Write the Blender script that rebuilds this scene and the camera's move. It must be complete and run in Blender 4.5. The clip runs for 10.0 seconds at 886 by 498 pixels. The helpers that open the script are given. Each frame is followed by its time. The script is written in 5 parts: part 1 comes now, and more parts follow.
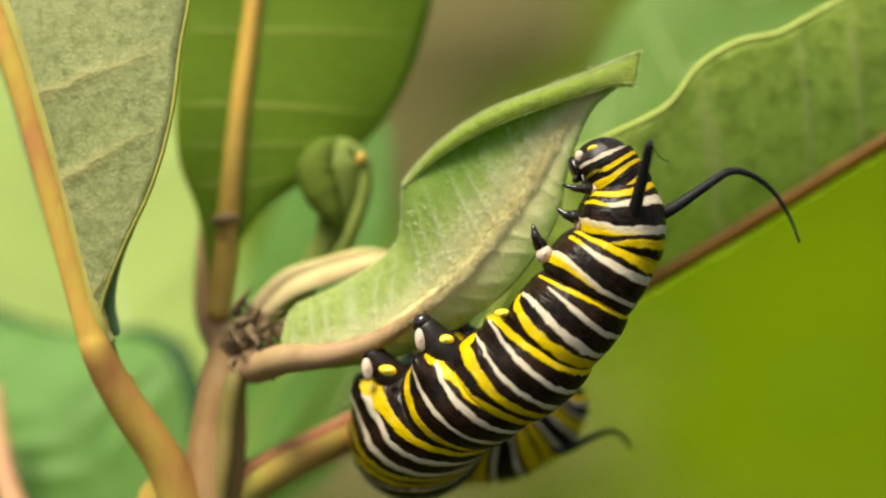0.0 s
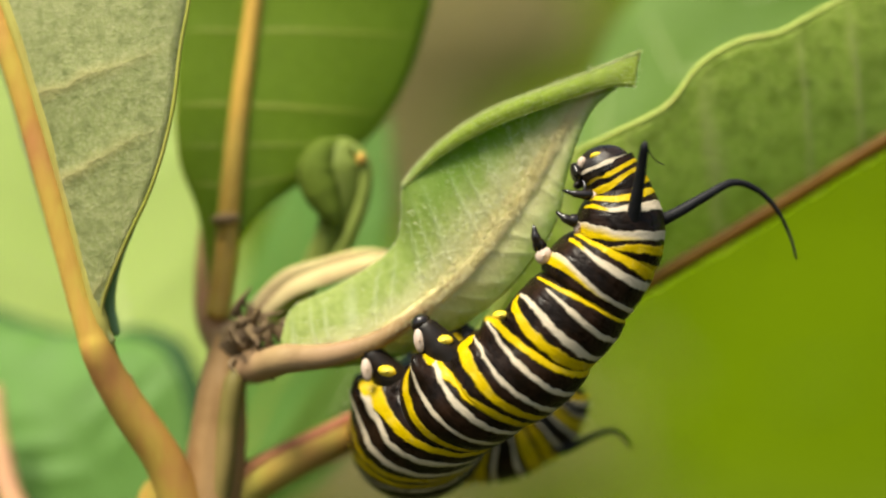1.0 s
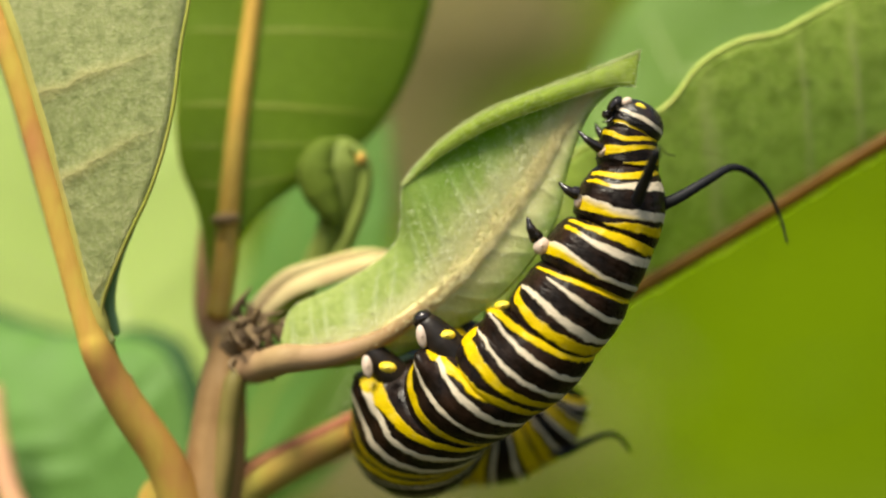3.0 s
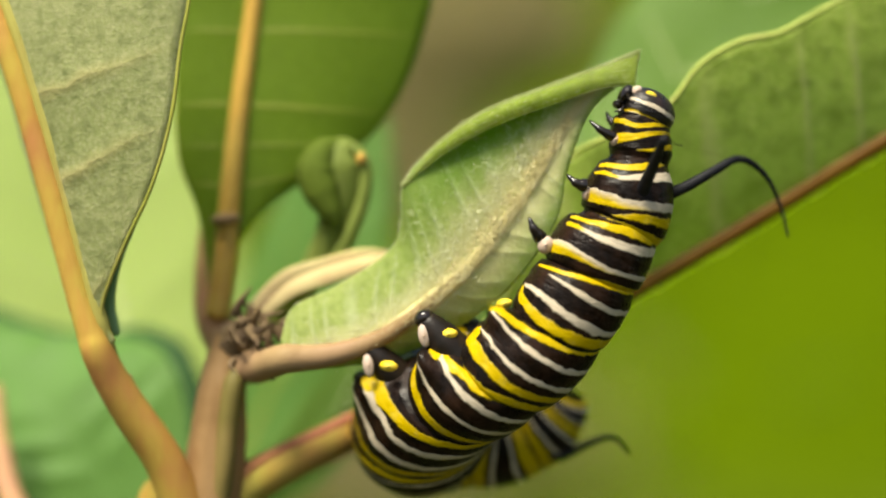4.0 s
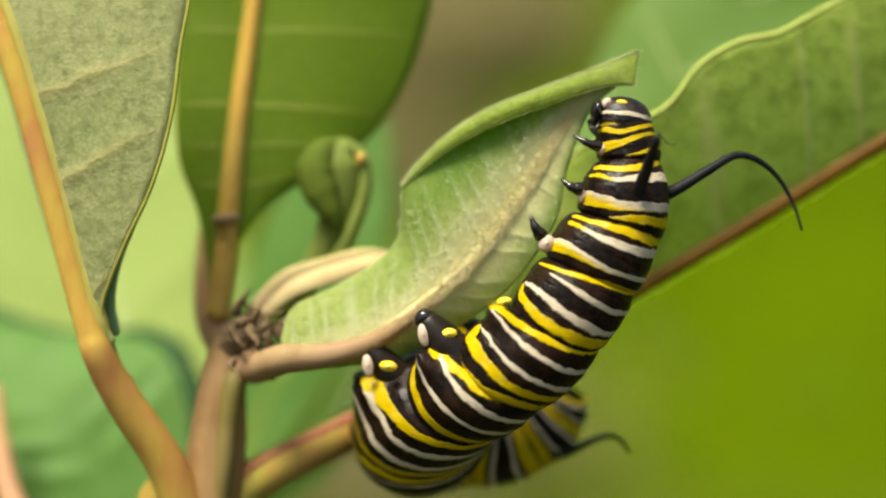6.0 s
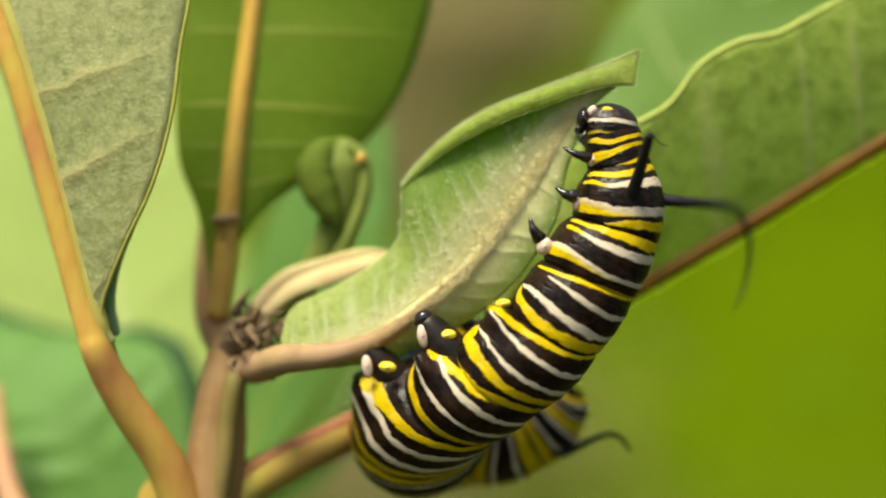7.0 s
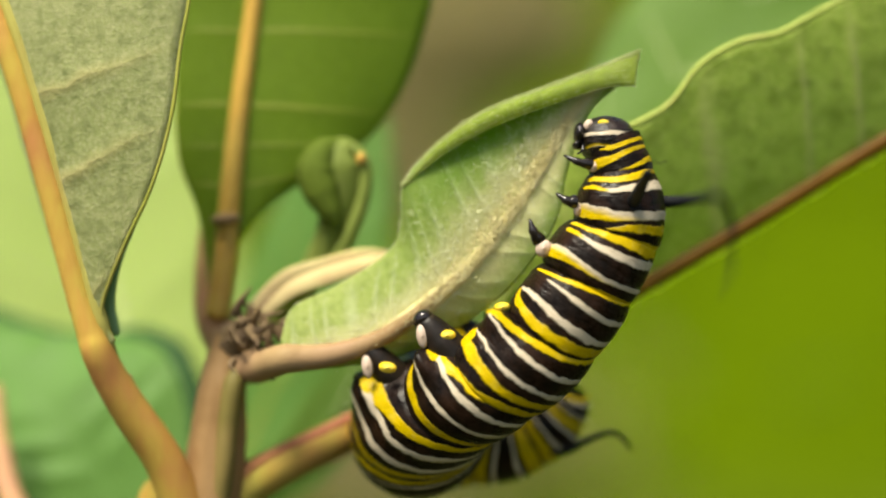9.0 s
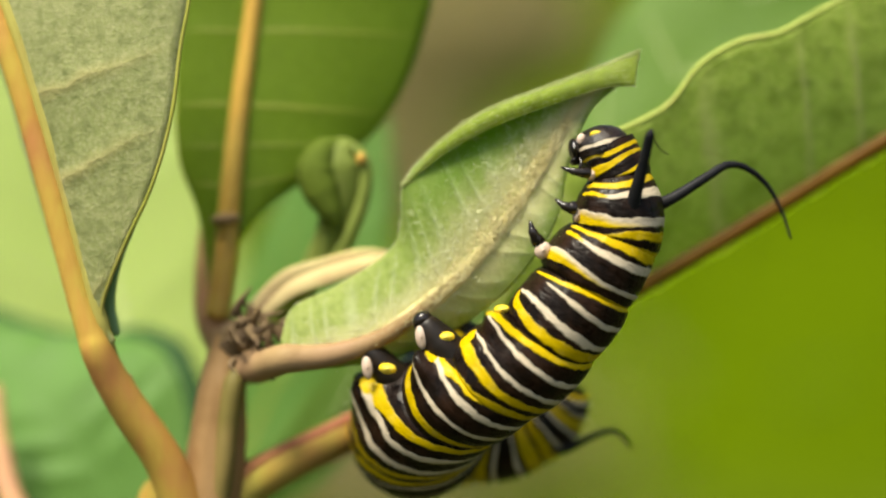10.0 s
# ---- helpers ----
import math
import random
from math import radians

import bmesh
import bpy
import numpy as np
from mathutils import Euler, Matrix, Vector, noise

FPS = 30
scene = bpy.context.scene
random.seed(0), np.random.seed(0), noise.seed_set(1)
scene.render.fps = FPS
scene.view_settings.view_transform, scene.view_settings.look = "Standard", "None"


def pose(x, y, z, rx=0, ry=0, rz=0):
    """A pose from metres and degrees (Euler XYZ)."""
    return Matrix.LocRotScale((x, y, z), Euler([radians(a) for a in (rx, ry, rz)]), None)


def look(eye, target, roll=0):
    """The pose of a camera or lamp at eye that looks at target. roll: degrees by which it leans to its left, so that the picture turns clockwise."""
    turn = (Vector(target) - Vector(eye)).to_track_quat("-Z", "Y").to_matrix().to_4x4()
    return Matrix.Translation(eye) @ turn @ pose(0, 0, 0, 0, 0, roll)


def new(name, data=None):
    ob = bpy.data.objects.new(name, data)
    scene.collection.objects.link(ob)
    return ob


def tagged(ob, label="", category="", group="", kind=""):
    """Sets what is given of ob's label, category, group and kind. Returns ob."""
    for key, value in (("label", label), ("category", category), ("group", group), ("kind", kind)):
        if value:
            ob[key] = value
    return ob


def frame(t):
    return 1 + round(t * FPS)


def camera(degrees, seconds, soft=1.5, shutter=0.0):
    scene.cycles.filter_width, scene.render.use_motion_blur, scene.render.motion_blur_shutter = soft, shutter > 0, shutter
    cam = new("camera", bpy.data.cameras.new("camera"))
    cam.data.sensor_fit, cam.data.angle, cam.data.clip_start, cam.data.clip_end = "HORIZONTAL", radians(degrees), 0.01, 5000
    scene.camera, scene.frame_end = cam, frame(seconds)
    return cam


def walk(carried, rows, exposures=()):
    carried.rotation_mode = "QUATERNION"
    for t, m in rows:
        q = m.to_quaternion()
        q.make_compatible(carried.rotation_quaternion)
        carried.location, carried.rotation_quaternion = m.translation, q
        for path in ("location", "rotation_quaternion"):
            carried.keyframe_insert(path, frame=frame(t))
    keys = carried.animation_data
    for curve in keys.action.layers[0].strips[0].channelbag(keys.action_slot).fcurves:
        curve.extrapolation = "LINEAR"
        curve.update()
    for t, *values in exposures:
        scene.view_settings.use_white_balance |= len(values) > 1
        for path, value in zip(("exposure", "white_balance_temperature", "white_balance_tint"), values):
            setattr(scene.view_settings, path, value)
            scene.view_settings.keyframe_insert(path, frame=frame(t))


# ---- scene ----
# A monarch caterpillar feeds on the underside of a milkweed leaf; plant units below are millimetres round CENTRE.
MM = 0.001
CENTRE = Vector((0.0, 0.0, 0.45))

# camera: close-up, held still, shallow depth of field
cam = camera(30.0, 10.0, soft=2.2, shutter=0.5)
cam.data.dof.use_dof = True
cam.data.dof.focus_distance = 0.1155
cam.data.dof.aperture_fstop = 9.0
EYE = CENTRE + Vector((0, -0.117, 0))
walk(cam, [(0.0, look(EYE, CENTRE)), (10.0, look(EYE, CENTRE))], exposures=[(0.0, 0.85, 7100, 5), (10.0, 0.85, 7100, 5)])

# light: bright hazy daylight from above
world = bpy.data.worlds.new("sky")
scene.world = world
world.use_nodes = True
wn = world.node_tree.nodes
sky = wn.new("ShaderNodeTexSky")
sky.sky_type, sky.sun_disc = "NISHITA", False
sky.sun_elevation, sky.sun_rotation = radians(58), radians(200)
sky.air_density, sky.dust_density = 1.0, 2.0
wn["Background"].inputs["Strength"].default_value = 0.085
world.node_tree.links.new(sky.outputs[0], wn["Background"].inputs[0])
sun = new("sun", bpy.data.lights.new("sun", "SUN"))
sun.data.energy, sun.data.angle, sun.data.color = 4.3, radians(24), (1.0, 0.95, 0.86)
sun.matrix_world = look(CENTRE + Vector((-0.34, -0.44, 1.0)), CENTRE)


# ---------------------------------------------------------------- materials
class Nodes:
    """A small builder for node materials."""

    def __init__(self, name):
        self.mat = bpy.data.materials.new(name)
        self.mat.use_nodes = True
        self.tree = self.mat.node_tree
        self.bsdf = self.tree.nodes["Principled BSDF"]
        self.out = self.tree.nodes["Material Output"]

    def add(self, kind, **values):
        node = self.tree.nodes.new("ShaderNode" + kind)
        if "operation" in values:
            node.operation = values["operation"]
        if "use_clamp" in values:
            node.use_clamp = values["use_clamp"]
        if "data_type" in values:
            node.data_type = values["data_type"]
        if "blend_type" in values:
            node.blend_type = values["blend_type"]
        if "feature" in values:
            node.feature = values["feature"]
        return node

    def put(self, source, target):
        self.tree.links.new(source, target)

    def math(self, op, a, b=0.0, c=0.0, clamp=False):
        node = self.add("Math", operation=op, use_clamp=clamp)
        for i, v in enumerate((a, b, c)):
            if isinstance(v, (int, float)):
                node.inputs[i].default_value = v
            else:
                self.put(v, node.inputs[i])
        return node.outputs[0]

    def ramp(self, fac, stops, mode="LINEAR"):
        node = self.add("ValToRGB")
        node.color_ramp.interpolation = mode
        if len(stops) == 1:
            stops = [(0.0, stops[0][1]), (1.0, stops[0][1])]
        el = node.color_ramp.elements
        while len(el) < len(stops):
            el.new(0.5)
        for e, (p, c) in zip(el, stops):
            e.position, e.color = p, (*c, 1)
        self.put(fac, node.inputs[0])
        return node.outputs[0]

    def mix(self, fac, a, b, blend="MIX"):
        node = self.add("Mix", data_type="RGBA", blend_type=blend)
        for i, v in ((0, fac), (6, a), (7, b)):
            if isinstance(v, (int, float)):
                node.inputs[i].default_value = v
            elif isinstance(v, tuple):
                node.inputs[i].default_value = (*v, 1)
            else:
                self.put(v, node.inputs[i])
        return node.outputs[2]

    def coords(self, which="Object"):
        return self.add("TexCoord").outputs[which]

    def noise(self, where, scale, detail=3.0, rough=0.55, stretch=None):
        if stretch:
            m = self.add("Mapping")
            m.inputs["Scale"].default_value = stretch
            self.put(where, m.inputs[0])
            where = m.outputs[0]
        n = self.add("TexNoise")
        n.inputs["Scale"].default_value, n.inputs["Detail"].default_value, n.inputs["Roughness"].default_value = scale, detail, rough
        self.put(where, n.inputs["Vector"])
        return n.outputs["Fac"]

    def bump(self, height, strength, distance, into=None):
        b = self.add("Bump")
        b.inputs["Strength"].default_value, b.inputs["Distance"].default_value = strength, distance
        self.put(height, b.inputs["Height"])
        self.put(b.outputs[0], (into or self.bsdf).inputs["Normal"])
        return b.outputs[0]

    def surface(self, colour, rough, spec=0.5):
        for name, v in (("Base Color", colour), ("Roughness", rough), ("Specular IOR Level", spec)):
            if isinstance(v, tuple):
                self.bsdf.inputs[name].default_value = (*v, 1)
            elif isinstance(v, (int, float)):
                self.bsdf.inputs[name].default_value = v
            else:
                self.put(v, self.bsdf.inputs[name])


def leaf_material(name, face, deep, glow, through_amount, rough, net=1.0, fuzz=0.0, veins=0, slant=0.0, seed=0, vein=(0.5, 0.5, 0.3), vein_w=0.1, vein_mix=0.7, grain=1.0, band=None, bare_shade=None, relief=1.0):
    """A leaf blade: side veins, fine vein network, blotches, down, light passing through."""
    n = Nodes(name)
    uv, ob = n.coords("UV"), n.coords()
    cells = n.add("TexVoronoi", feature="DISTANCE_TO_EDGE")
    warp = n.add("Mapping")
    warp.inputs["Scale"].default_value = (1, 1, 1)
    wob = n.add("TexNoise")
    wob.inputs["Scale"].default_value = 260
    n.put(ob, wob.inputs["Vector"])
    shift = n.add("VectorMath", operation="MULTIPLY_ADD")
    n.put(wob.outputs["Color"], shift.inputs[0])
    shift.inputs[1].default_value = (0.0016, 0.0016, 0.0016)
    n.put(ob, shift.inputs[2])
    n.put(shift.outputs[0], cells.inputs["Vector"])
    cells.inputs["Scale"].default_value = 1500
    net_line = n.math("SUBTRACT", 1.0, n.math("MULTIPLY", cells.outputs["Distance"], 7.0, clamp=True), clamp=True)
    big = n.noise(ob, 90, 3)
    fine = n.noise(ob, 3800 * grain, 4, 0.7)
    col = n.mix(n.ramp(big, [(0.3, (0, 0, 0)), (0.7, (1, 1, 1))]), deep, face)
    col = n.mix(n.math("MULTIPLY", net_line, 0.30 * net), col, tuple(min(1, c * 1.5 + 0.03) for c in face))
    col = n.mix(n.math("MULTIPLY", n.ramp(fine, [(0.42, (0, 0, 0)), (0.72, (1, 1, 1))]), 0.20 + 0.28 * fuzz), col,
                (min(1, face[0] * 1.5 + 0.06), min(1, face[1] * 1.35 + 0.05), min(1, face[2] * 1.6 + 0.06)))
    patch = n.noise(ob, 1300 * grain, 3, 0.6)
    col = n.mix(n.math("MULTIPLY", n.ramp(patch, [(0.45, (0, 0, 0)), (0.68, (1, 1, 1))]), 0.15 + 0.45 * fuzz), col, tuple(c * 0.62 for c in deep))
    height = n.math("ADD", n.math("MULTIPLY", net_line, 0.5 * net), n.math("MULTIPLY", n.math("ADD", fine, n.math("MULTIPLY", patch, 0.8 * fuzz)), 0.8))
    if veins:
        sep = n.add("SeparateXYZ")
        n.put(uv, sep.inputs[0])
        v = n.math("MULTIPLY", n.math("ABSOLUTE", n.math("SUBTRACT", sep.outputs[0], 0.5)), 2.0)
        lag = n.math("MULTIPLY", n.math("MULTIPLY", v, n.math("MULTIPLY_ADD", v, 0.5, 1.0)), slant)
        ph = n.math("MULTIPLY_ADD", n.math("SUBTRACT", n.math("SUBTRACT", sep.outputs[1], lag), 0.06), veins / 0.84, -0.3)
        ph = n.math("ADD", ph, n.math("MULTIPLY", n.math("SINE", n.math("MULTIPLY_ADD", ph, 2.3, float(seed))), 0.22))
        ph = n.math("ADD", ph, n.math("MULTIPLY", n.math("SUBTRACT", n.noise(ob, 420, 4, 0.65), 0.5), vein_w * 1.8))
        gap = n.math("ABSOLUTE", n.math("SUBTRACT", ph, n.math("ROUND", ph)))
        line = n.math("POWER", n.math("SUBTRACT", 1.0, n.math("DIVIDE", gap, vein_w), clamp=True), 1.3)
        line = n.math("MULTIPLY", line, n.math("SUBTRACT", 1.0, n.math("POWER", v, 3.0)))
        col = n.mix(n.math("MULTIPLY", line, vein_mix), col, vein)
        height = n.math("ADD", height, n.math("MULTIPLY", line, 1.2))
    if band:
        # golden tissue along the rib, white down beside it, barer and greener towards the edges;
        # that darker green also paints in the shade under the rolled rim
        sep = n.add("SeparateXYZ")
        n.put(uv, sep.inputs[0])
        side = n.math("SUBTRACT", sep.outputs[0], 0.5)
        far = n.math("MAXIMUM", n.math("MULTIPLY", side, -2.0), n.math("MULTIPLY", side, 1.1))
        far = n.math("ADD", far, n.math("MULTIPLY", n.math("SUBTRACT", n.noise(ob, 700, 4, 0.7), 0.5), 0.22))
        along = n.ramp(sep.outputs[1], [(0.25, (0.15,) * 3), (0.6, (1, 1, 1))])
        col = n.mix(n.math("MULTIPLY", n.math("MULTIPLY", n.ramp(far, [(0.22, (0, 0, 0)), (0.72, (1, 1, 1))]), 0.92), along), col, bare_shade)
        wool = n.math("MULTIPLY", n.ramp(n.noise(ob, 900, 5, 0.75), [(0.42, (0, 0, 0)), (0.62, (1, 1, 1))]), n.ramp(far, [(0.12, (1, 1, 1)), (0.62, (0, 0, 0))]))
        col = n.mix(n.math("MULTIPLY", wool, 0.5), col, (0.74, 0.74, 0.46))
        col = n.mix(n.ramp(far, [(0.17, (1, 1, 1)), (0.44, (0, 0, 0))]), col, band)
    n.surface(col, rough, 0.2)
    n.bump(height, min(1.0, 0.45 * relief), 0.00012 * relief)
    if fuzz:
        n.bsdf.inputs["Sheen Weight"].default_value = 0.12 * fuzz
        n.bsdf.inputs["Sheen Roughness"].default_value = 0.5
    thin = n.add("BsdfTranslucent")
    n.put(n.mix(0.6, col, glow), thin.inputs[0])
    both = n.add("MixShader")
    both.inputs[0].default_value = through_amount
    n.put(n.bsdf.outputs[0], both.inputs[1])
    n.put(thin.outputs[0], both.inputs[2])
    n.put(both.outputs[0], n.out.inputs["Surface"])
    return n.mat


def skin_material(name, a, b, c, scale, rough=0.5, stretch=None, spec=0.18, relief=0.00012):
    """Stems, ribs, bark: two tones with a third in blotches."""
    n = Nodes(name)
    ob = n.coords()
    col = n.mix(n.ramp(n.noise(ob, scale, 4, 0.6, stretch), [(0.35, (0, 0, 0)), (0.65, (1, 1, 1))]), a, b)
    col = n.mix(n.ramp(n.noise(ob, scale * 0.28, 3), [(0.5, (0, 0, 0)), (0.72, (1, 1, 1))]), col, c)
    n.surface(col, rough, spec)
    n.bump(n.noise(ob, scale * 3, 4, 0.65, stretch), 0.5, relief)
    return n.mat


YELLOW, WHITE, BLACK = (0.54, 0.395, 0.006), (0.53, 0.46, 0.355), (0.006, 0.0035, 0.0022)


def striped_material(name, bands, spec=0.12, reach=2.0):
    """Caterpillar skin, black with painted bands. Each band: kind (Y yellow, W white, G white shading into yellow), its course as (round the body from the
    back 0 to the belly 1, middle along the ring, half width), and from where to where it runs round the body."""
    n = Nodes(name)
    sep = n.add("SeparateXYZ")
    n.put(n.coords("UV"), sep.inputs[0])
    ob = n.coords()
    around = n.math("ADD", sep.outputs[0], n.math("MULTIPLY", n.math("SUBTRACT", n.noise(ob, 520, 2), 0.5), 0.04))
    along = n.math("MULTIPLY_ADD", n.math("SUBTRACT", sep.outputs[1], 0.5), 2.0, 0.5) if reach == 2.0 else sep.outputs[1]
    wob = n.math("MULTIPLY", n.math("SUBTRACT", n.noise(ob, 330, 1), 0.5), 0.05)
    wob = n.math("ADD", wob, n.math("MULTIPLY", n.math("SUBTRACT", n.noise(ob, 1100, 3, 0.6), 0.5), 0.075))
    v = n.math("ADD", along, wob)
    swell = n.math("MULTIPLY", n.math("SUBTRACT", n.noise(ob, 420, 2), 0.5), 0.05)
    tone = n.noise(ob, 450, 3)
    black = n.mix(n.ramp(n.noise(ob, 700, 3), [(0.42, (0, 0, 0)), (0.72, (1, 1, 1))]), BLACK, (0.024, 0.011, 0.006))
    cream = n.mix(tone, WHITE, (0.54, 0.44, 0.30))
    gold = n.mix(tone, YELLOW, (0.50, 0.33, 0.004))
    gold = n.mix(n.ramp(n.noise(ob, 900, 3, 0.65), [(0.55, (0, 0, 0)), (0.8, (0.5, 0.5, 0.5))]), gold, (0.60, 0.48, 0.10))
    col, raised = black, 0.0
    for kind, course, start, end in bands:
        lane = n.add("SeparateColor")
        n.put(n.ramp(around, [(a, ((c + 0.5) / 2, h, 0.0)) for a, c, h in course], "CARDINAL"), lane.inputs[0])
        centre = n.math("MULTIPLY_ADD", lane.outputs[0], 2.0, -0.5)
        half = n.math("ADD", lane.outputs[1], swell if kind == "W" else n.math("MULTIPLY", swell, 0.6))
        off = n.math("SUBTRACT", v, centre)
        # bands end rounded
        over = n.math("MULTIPLY", n.math("SUBTRACT", n.math("ADD", around, 0.05), end, clamp=True), 20.0, clamp=True)
        half = n.math("MULTIPLY", half, n.math("SQRT", n.math("SUBTRACT", 1.0, n.math("MULTIPLY", over, over), clamp=True)))
        if start > 0:
            half = n.math("MULTIPLY", half, n.math("SQRT", n.math("MULTIPLY", n.math("SUBTRACT", around, start), 14.0, clamp=True)))
        mask = n.math("MULTIPLY", n.math("SUBTRACT", half, n.math("ABSOLUTE", off)), 60.0, clamp=True)
        if kind == "G":
            m = n.math("MULTIPLY", n.math("ADD", n.math("ADD", off, n.math("MULTIPLY", n.math("SUBTRACT", around, 0.46), 0.30)), 0.02), 11.0, clamp=True)
            paint = n.mix(m, cream, gold)
        else:
            paint = cream if kind == "W" else gold
        col = n.mix(mask, col, paint)
        raised = n.math("MAXIMUM", raised, mask)
    n.surface(col, n.ramp(n.noise(ob, 1300, 2), [(0.3, (0.20,) * 3), (0.7, (0.48,) * 3)]), spec)
    wrinkle = n.noise(n.coords("UV"), 4.0, 3, 0.55, (2.6, 6.0, 1.0))
    height = n.math("ADD", n.math("ADD", n.math("MULTIPLY", wrinkle, 0.65), n.math("MULTIPLY", raised, 0.45)), n.math("MULTIPLY", n.noise(ob, 2400, 3), 0.32))
    n.bump(height, 0.65, 0.00022)
    return n.mat


def ring_bands(y1, w1, w2, y2, hy, hw, end=0.93):
    """The four bands of a belly ring, yellow, white, white, yellow; each by its middle at four places round the body. Pairs join in a hook by the belly."""
    at = (0.25, 0.45, 0.65, 0.90)
    out = [("Y", [(a, c, hy * k) for a, c, k in zip(at, y, (0.95, 1.0, 1.05, 1.4))], 0, end) for y in (y1, y2)]
    out += [("W", [(a, c, hw * k) for a, c, k in zip(at, w, (1.0, 1.0, 0.85, 0.5))], 0, end - 0.02) for w in (w1, w2)]
    out.append(("Y", [(0.5, (y1[3] * 0.6 + w1[3] * 0.4), abs(w1[3] - y1[3]) * 0.4 + hy)], end - 0.16, end))
    out.append(("Y", [(0.5, (y2[3] * 0.6 + w2[3] * 0.4), abs(w2[3] - y2[3]) * 0.4 + hy)], end - 0.12, end))
    return out


M_A1 = striped_material("front_abdomen_skin", [("Y", [(0.15, 0.005, 0.06), (0.40, 0.02, 0.065), (0.60, 0.09, 0.062), (0.90, 0.165, 0.05)], 0, 0.92), ("W", [(0.2, 0.43, 0.055), (0.44, 0.405, 0.062), (0.56, 0.345, 0.055), (0.70, 0.30, 0.035)], 0, 0.74),
                                                ("W", [(0.25, 0.75, 0.05), (0.37, 0.72, 0.062), (0.50, 0.687, 0.062), (0.63, 0.647, 0.055), (0.80, 0.61, 0.035)], 0, 0.92),
                                                ("Y", [(0.22, 0.892, 0.065), (0.41, 0.897, 0.07), (0.55, 0.889, 0.068), (0.70, 0.85, 0.07), (0.90, 0.74, 0.07)], 0, 0.94), ("Y", [(0.5, 0.69, 0.11)], 0.87, 0.94)])
M_A2 = striped_material("second_abdomen_skin", ring_bands((0.006, 0.045, 0.12, 0.165), (0.275, 0.285, 0.283, 0.25), (0.535, 0.555, 0.565, 0.56), (0.72, 0.775, 0.765, 0.76), 0.060, 0.046) + [("Y", [(0.25, 0.90, 0.066), (0.45, 0.97, 0.066), (0.65, 1.03, 0.066)], 0, 0.93)])
M_A3 = striped_material("third_abdomen_skin", ring_bands((-0.10, -0.03, 0.03, 0.25), (0.18, 0.14, 0.155, 0.21), (0.46, 0.50, 0.54, 0.50), (0.84, 0.85, 0.80, 0.76), 0.066, 0.052))
M_A4 = striped_material("fourth_abdomen_skin", ring_bands((0.07, 0.125, 0.20, 0.30), (0.345, 0.36, 0.32, 0.29), (0.62, 0.61, 0.55, 0.44), (0.79, 0.83, 0.80, 0.60), 0.066, 0.050, 0.90))
M_A5 = striped_material("fifth_abdomen_skin", [("Y", [(0.25, 0.01, 0.055), (0.45, 0.05, 0.055), (0.56, 0.10, 0.055), (0.72, 0.30, 0.05)], 0, 0.86), ("W", [(0.25, 0.13, 0.030), (0.40, 0.17, 0.032), (0.50, 0.23, 0.03), (0.66, 0.42, 0.02)], 0, 0.80),
                                               ("W", [(0.25, 0.50, 0.035), (0.50, 0.56, 0.035), (0.70, 0.70, 0.03)], 0, 0.85), ("Y", [(0.25, 0.72, 0.07), (0.50, 0.78, 0.07), (0.70, 0.86, 0.06)], 0, 0.86), ("W", [(0.25, 0.88, 0.03), (0.5, 0.92, 0.03)], 0, 0.8)])
M_TAIL = striped_material("tail_skin", ring_bands((0.10, 0.10, 0.10, 0.12), (0.30, 0.29, 0.28, 0.28), (0.68, 0.69, 0.70, 0.70), (0.88, 0.88, 0.87, 0.86), 0.105, 0.048, 0.9))
M_T3 = striped_material("third_thorax_skin", [("Y", [(0.16, 0.06, 0.058), (0.43, 0.075, 0.062), (0.63, 0.12, 0.066), (0.85, 0.185, 0.055)], 0, 0.88), ("Y", [(0.2, -0.135, 0.055), (0.42, -0.10, 0.05), (0.57, -0.03, 0.03)], 0, 0.60),
                                              ("W", [(0.19, 0.195, 0.055), (0.42, 0.265, 0.062), (0.53, 0.30, 0.055), (0.70, 0.312, 0.04)], 0, 0.72), ("Y", [(0.65, 0.312, 0.045), (0.8, 0.311, 0.045)], 0.66, 0.84),
                                              ("G", [(0.19, 0.685, 0.07), (0.40, 0.738, 0.065), (0.55, 0.70, 0.09), (0.72, 0.667, 0.125), (0.9, 0.69, 0.15)], 0, 0.94), ("Y", [(0.15, 1.005, 0.06), (0.40, 1.02, 0.065), (0.60, 1.09, 0.062)], 0, 0.92)])
M_T2 = striped_material("second_thorax_skin", [("Y", [(0.17, 0.042, 0.07), (0.39, 0.144, 0.07), (0.59, 0.181, 0.07), (0.81, 0.144, 0.065)], 0, 0.90), ("W", [(0.2, 0.303, 0.075), (0.45, 0.36, 0.07), (0.60, 0.389, 0.055), (0.75, 0.33, 0.04)], 0, 0.66), ("Y", [(0.6, 0.389, 0.055), (0.75, 0.33, 0.05)], 0.60, 0.88),
                                               ("G", [(0.25, 0.714, 0.062), (0.50, 0.768, 0.075), (0.67, 0.763, 0.105), (0.9, 0.72, 0.135)], 0, 0.94), ("Y", [(0.2, 0.865, 0.055), (0.42, 0.90, 0.05), (0.57, 0.97, 0.03)], 0, 0.60), ("Y", [(0.16, 1.06, 0.058), (0.43, 1.075, 0.062), (0.63, 1.12, 0.066), (0.85, 1.185, 0.055)], 0, 0.88)])
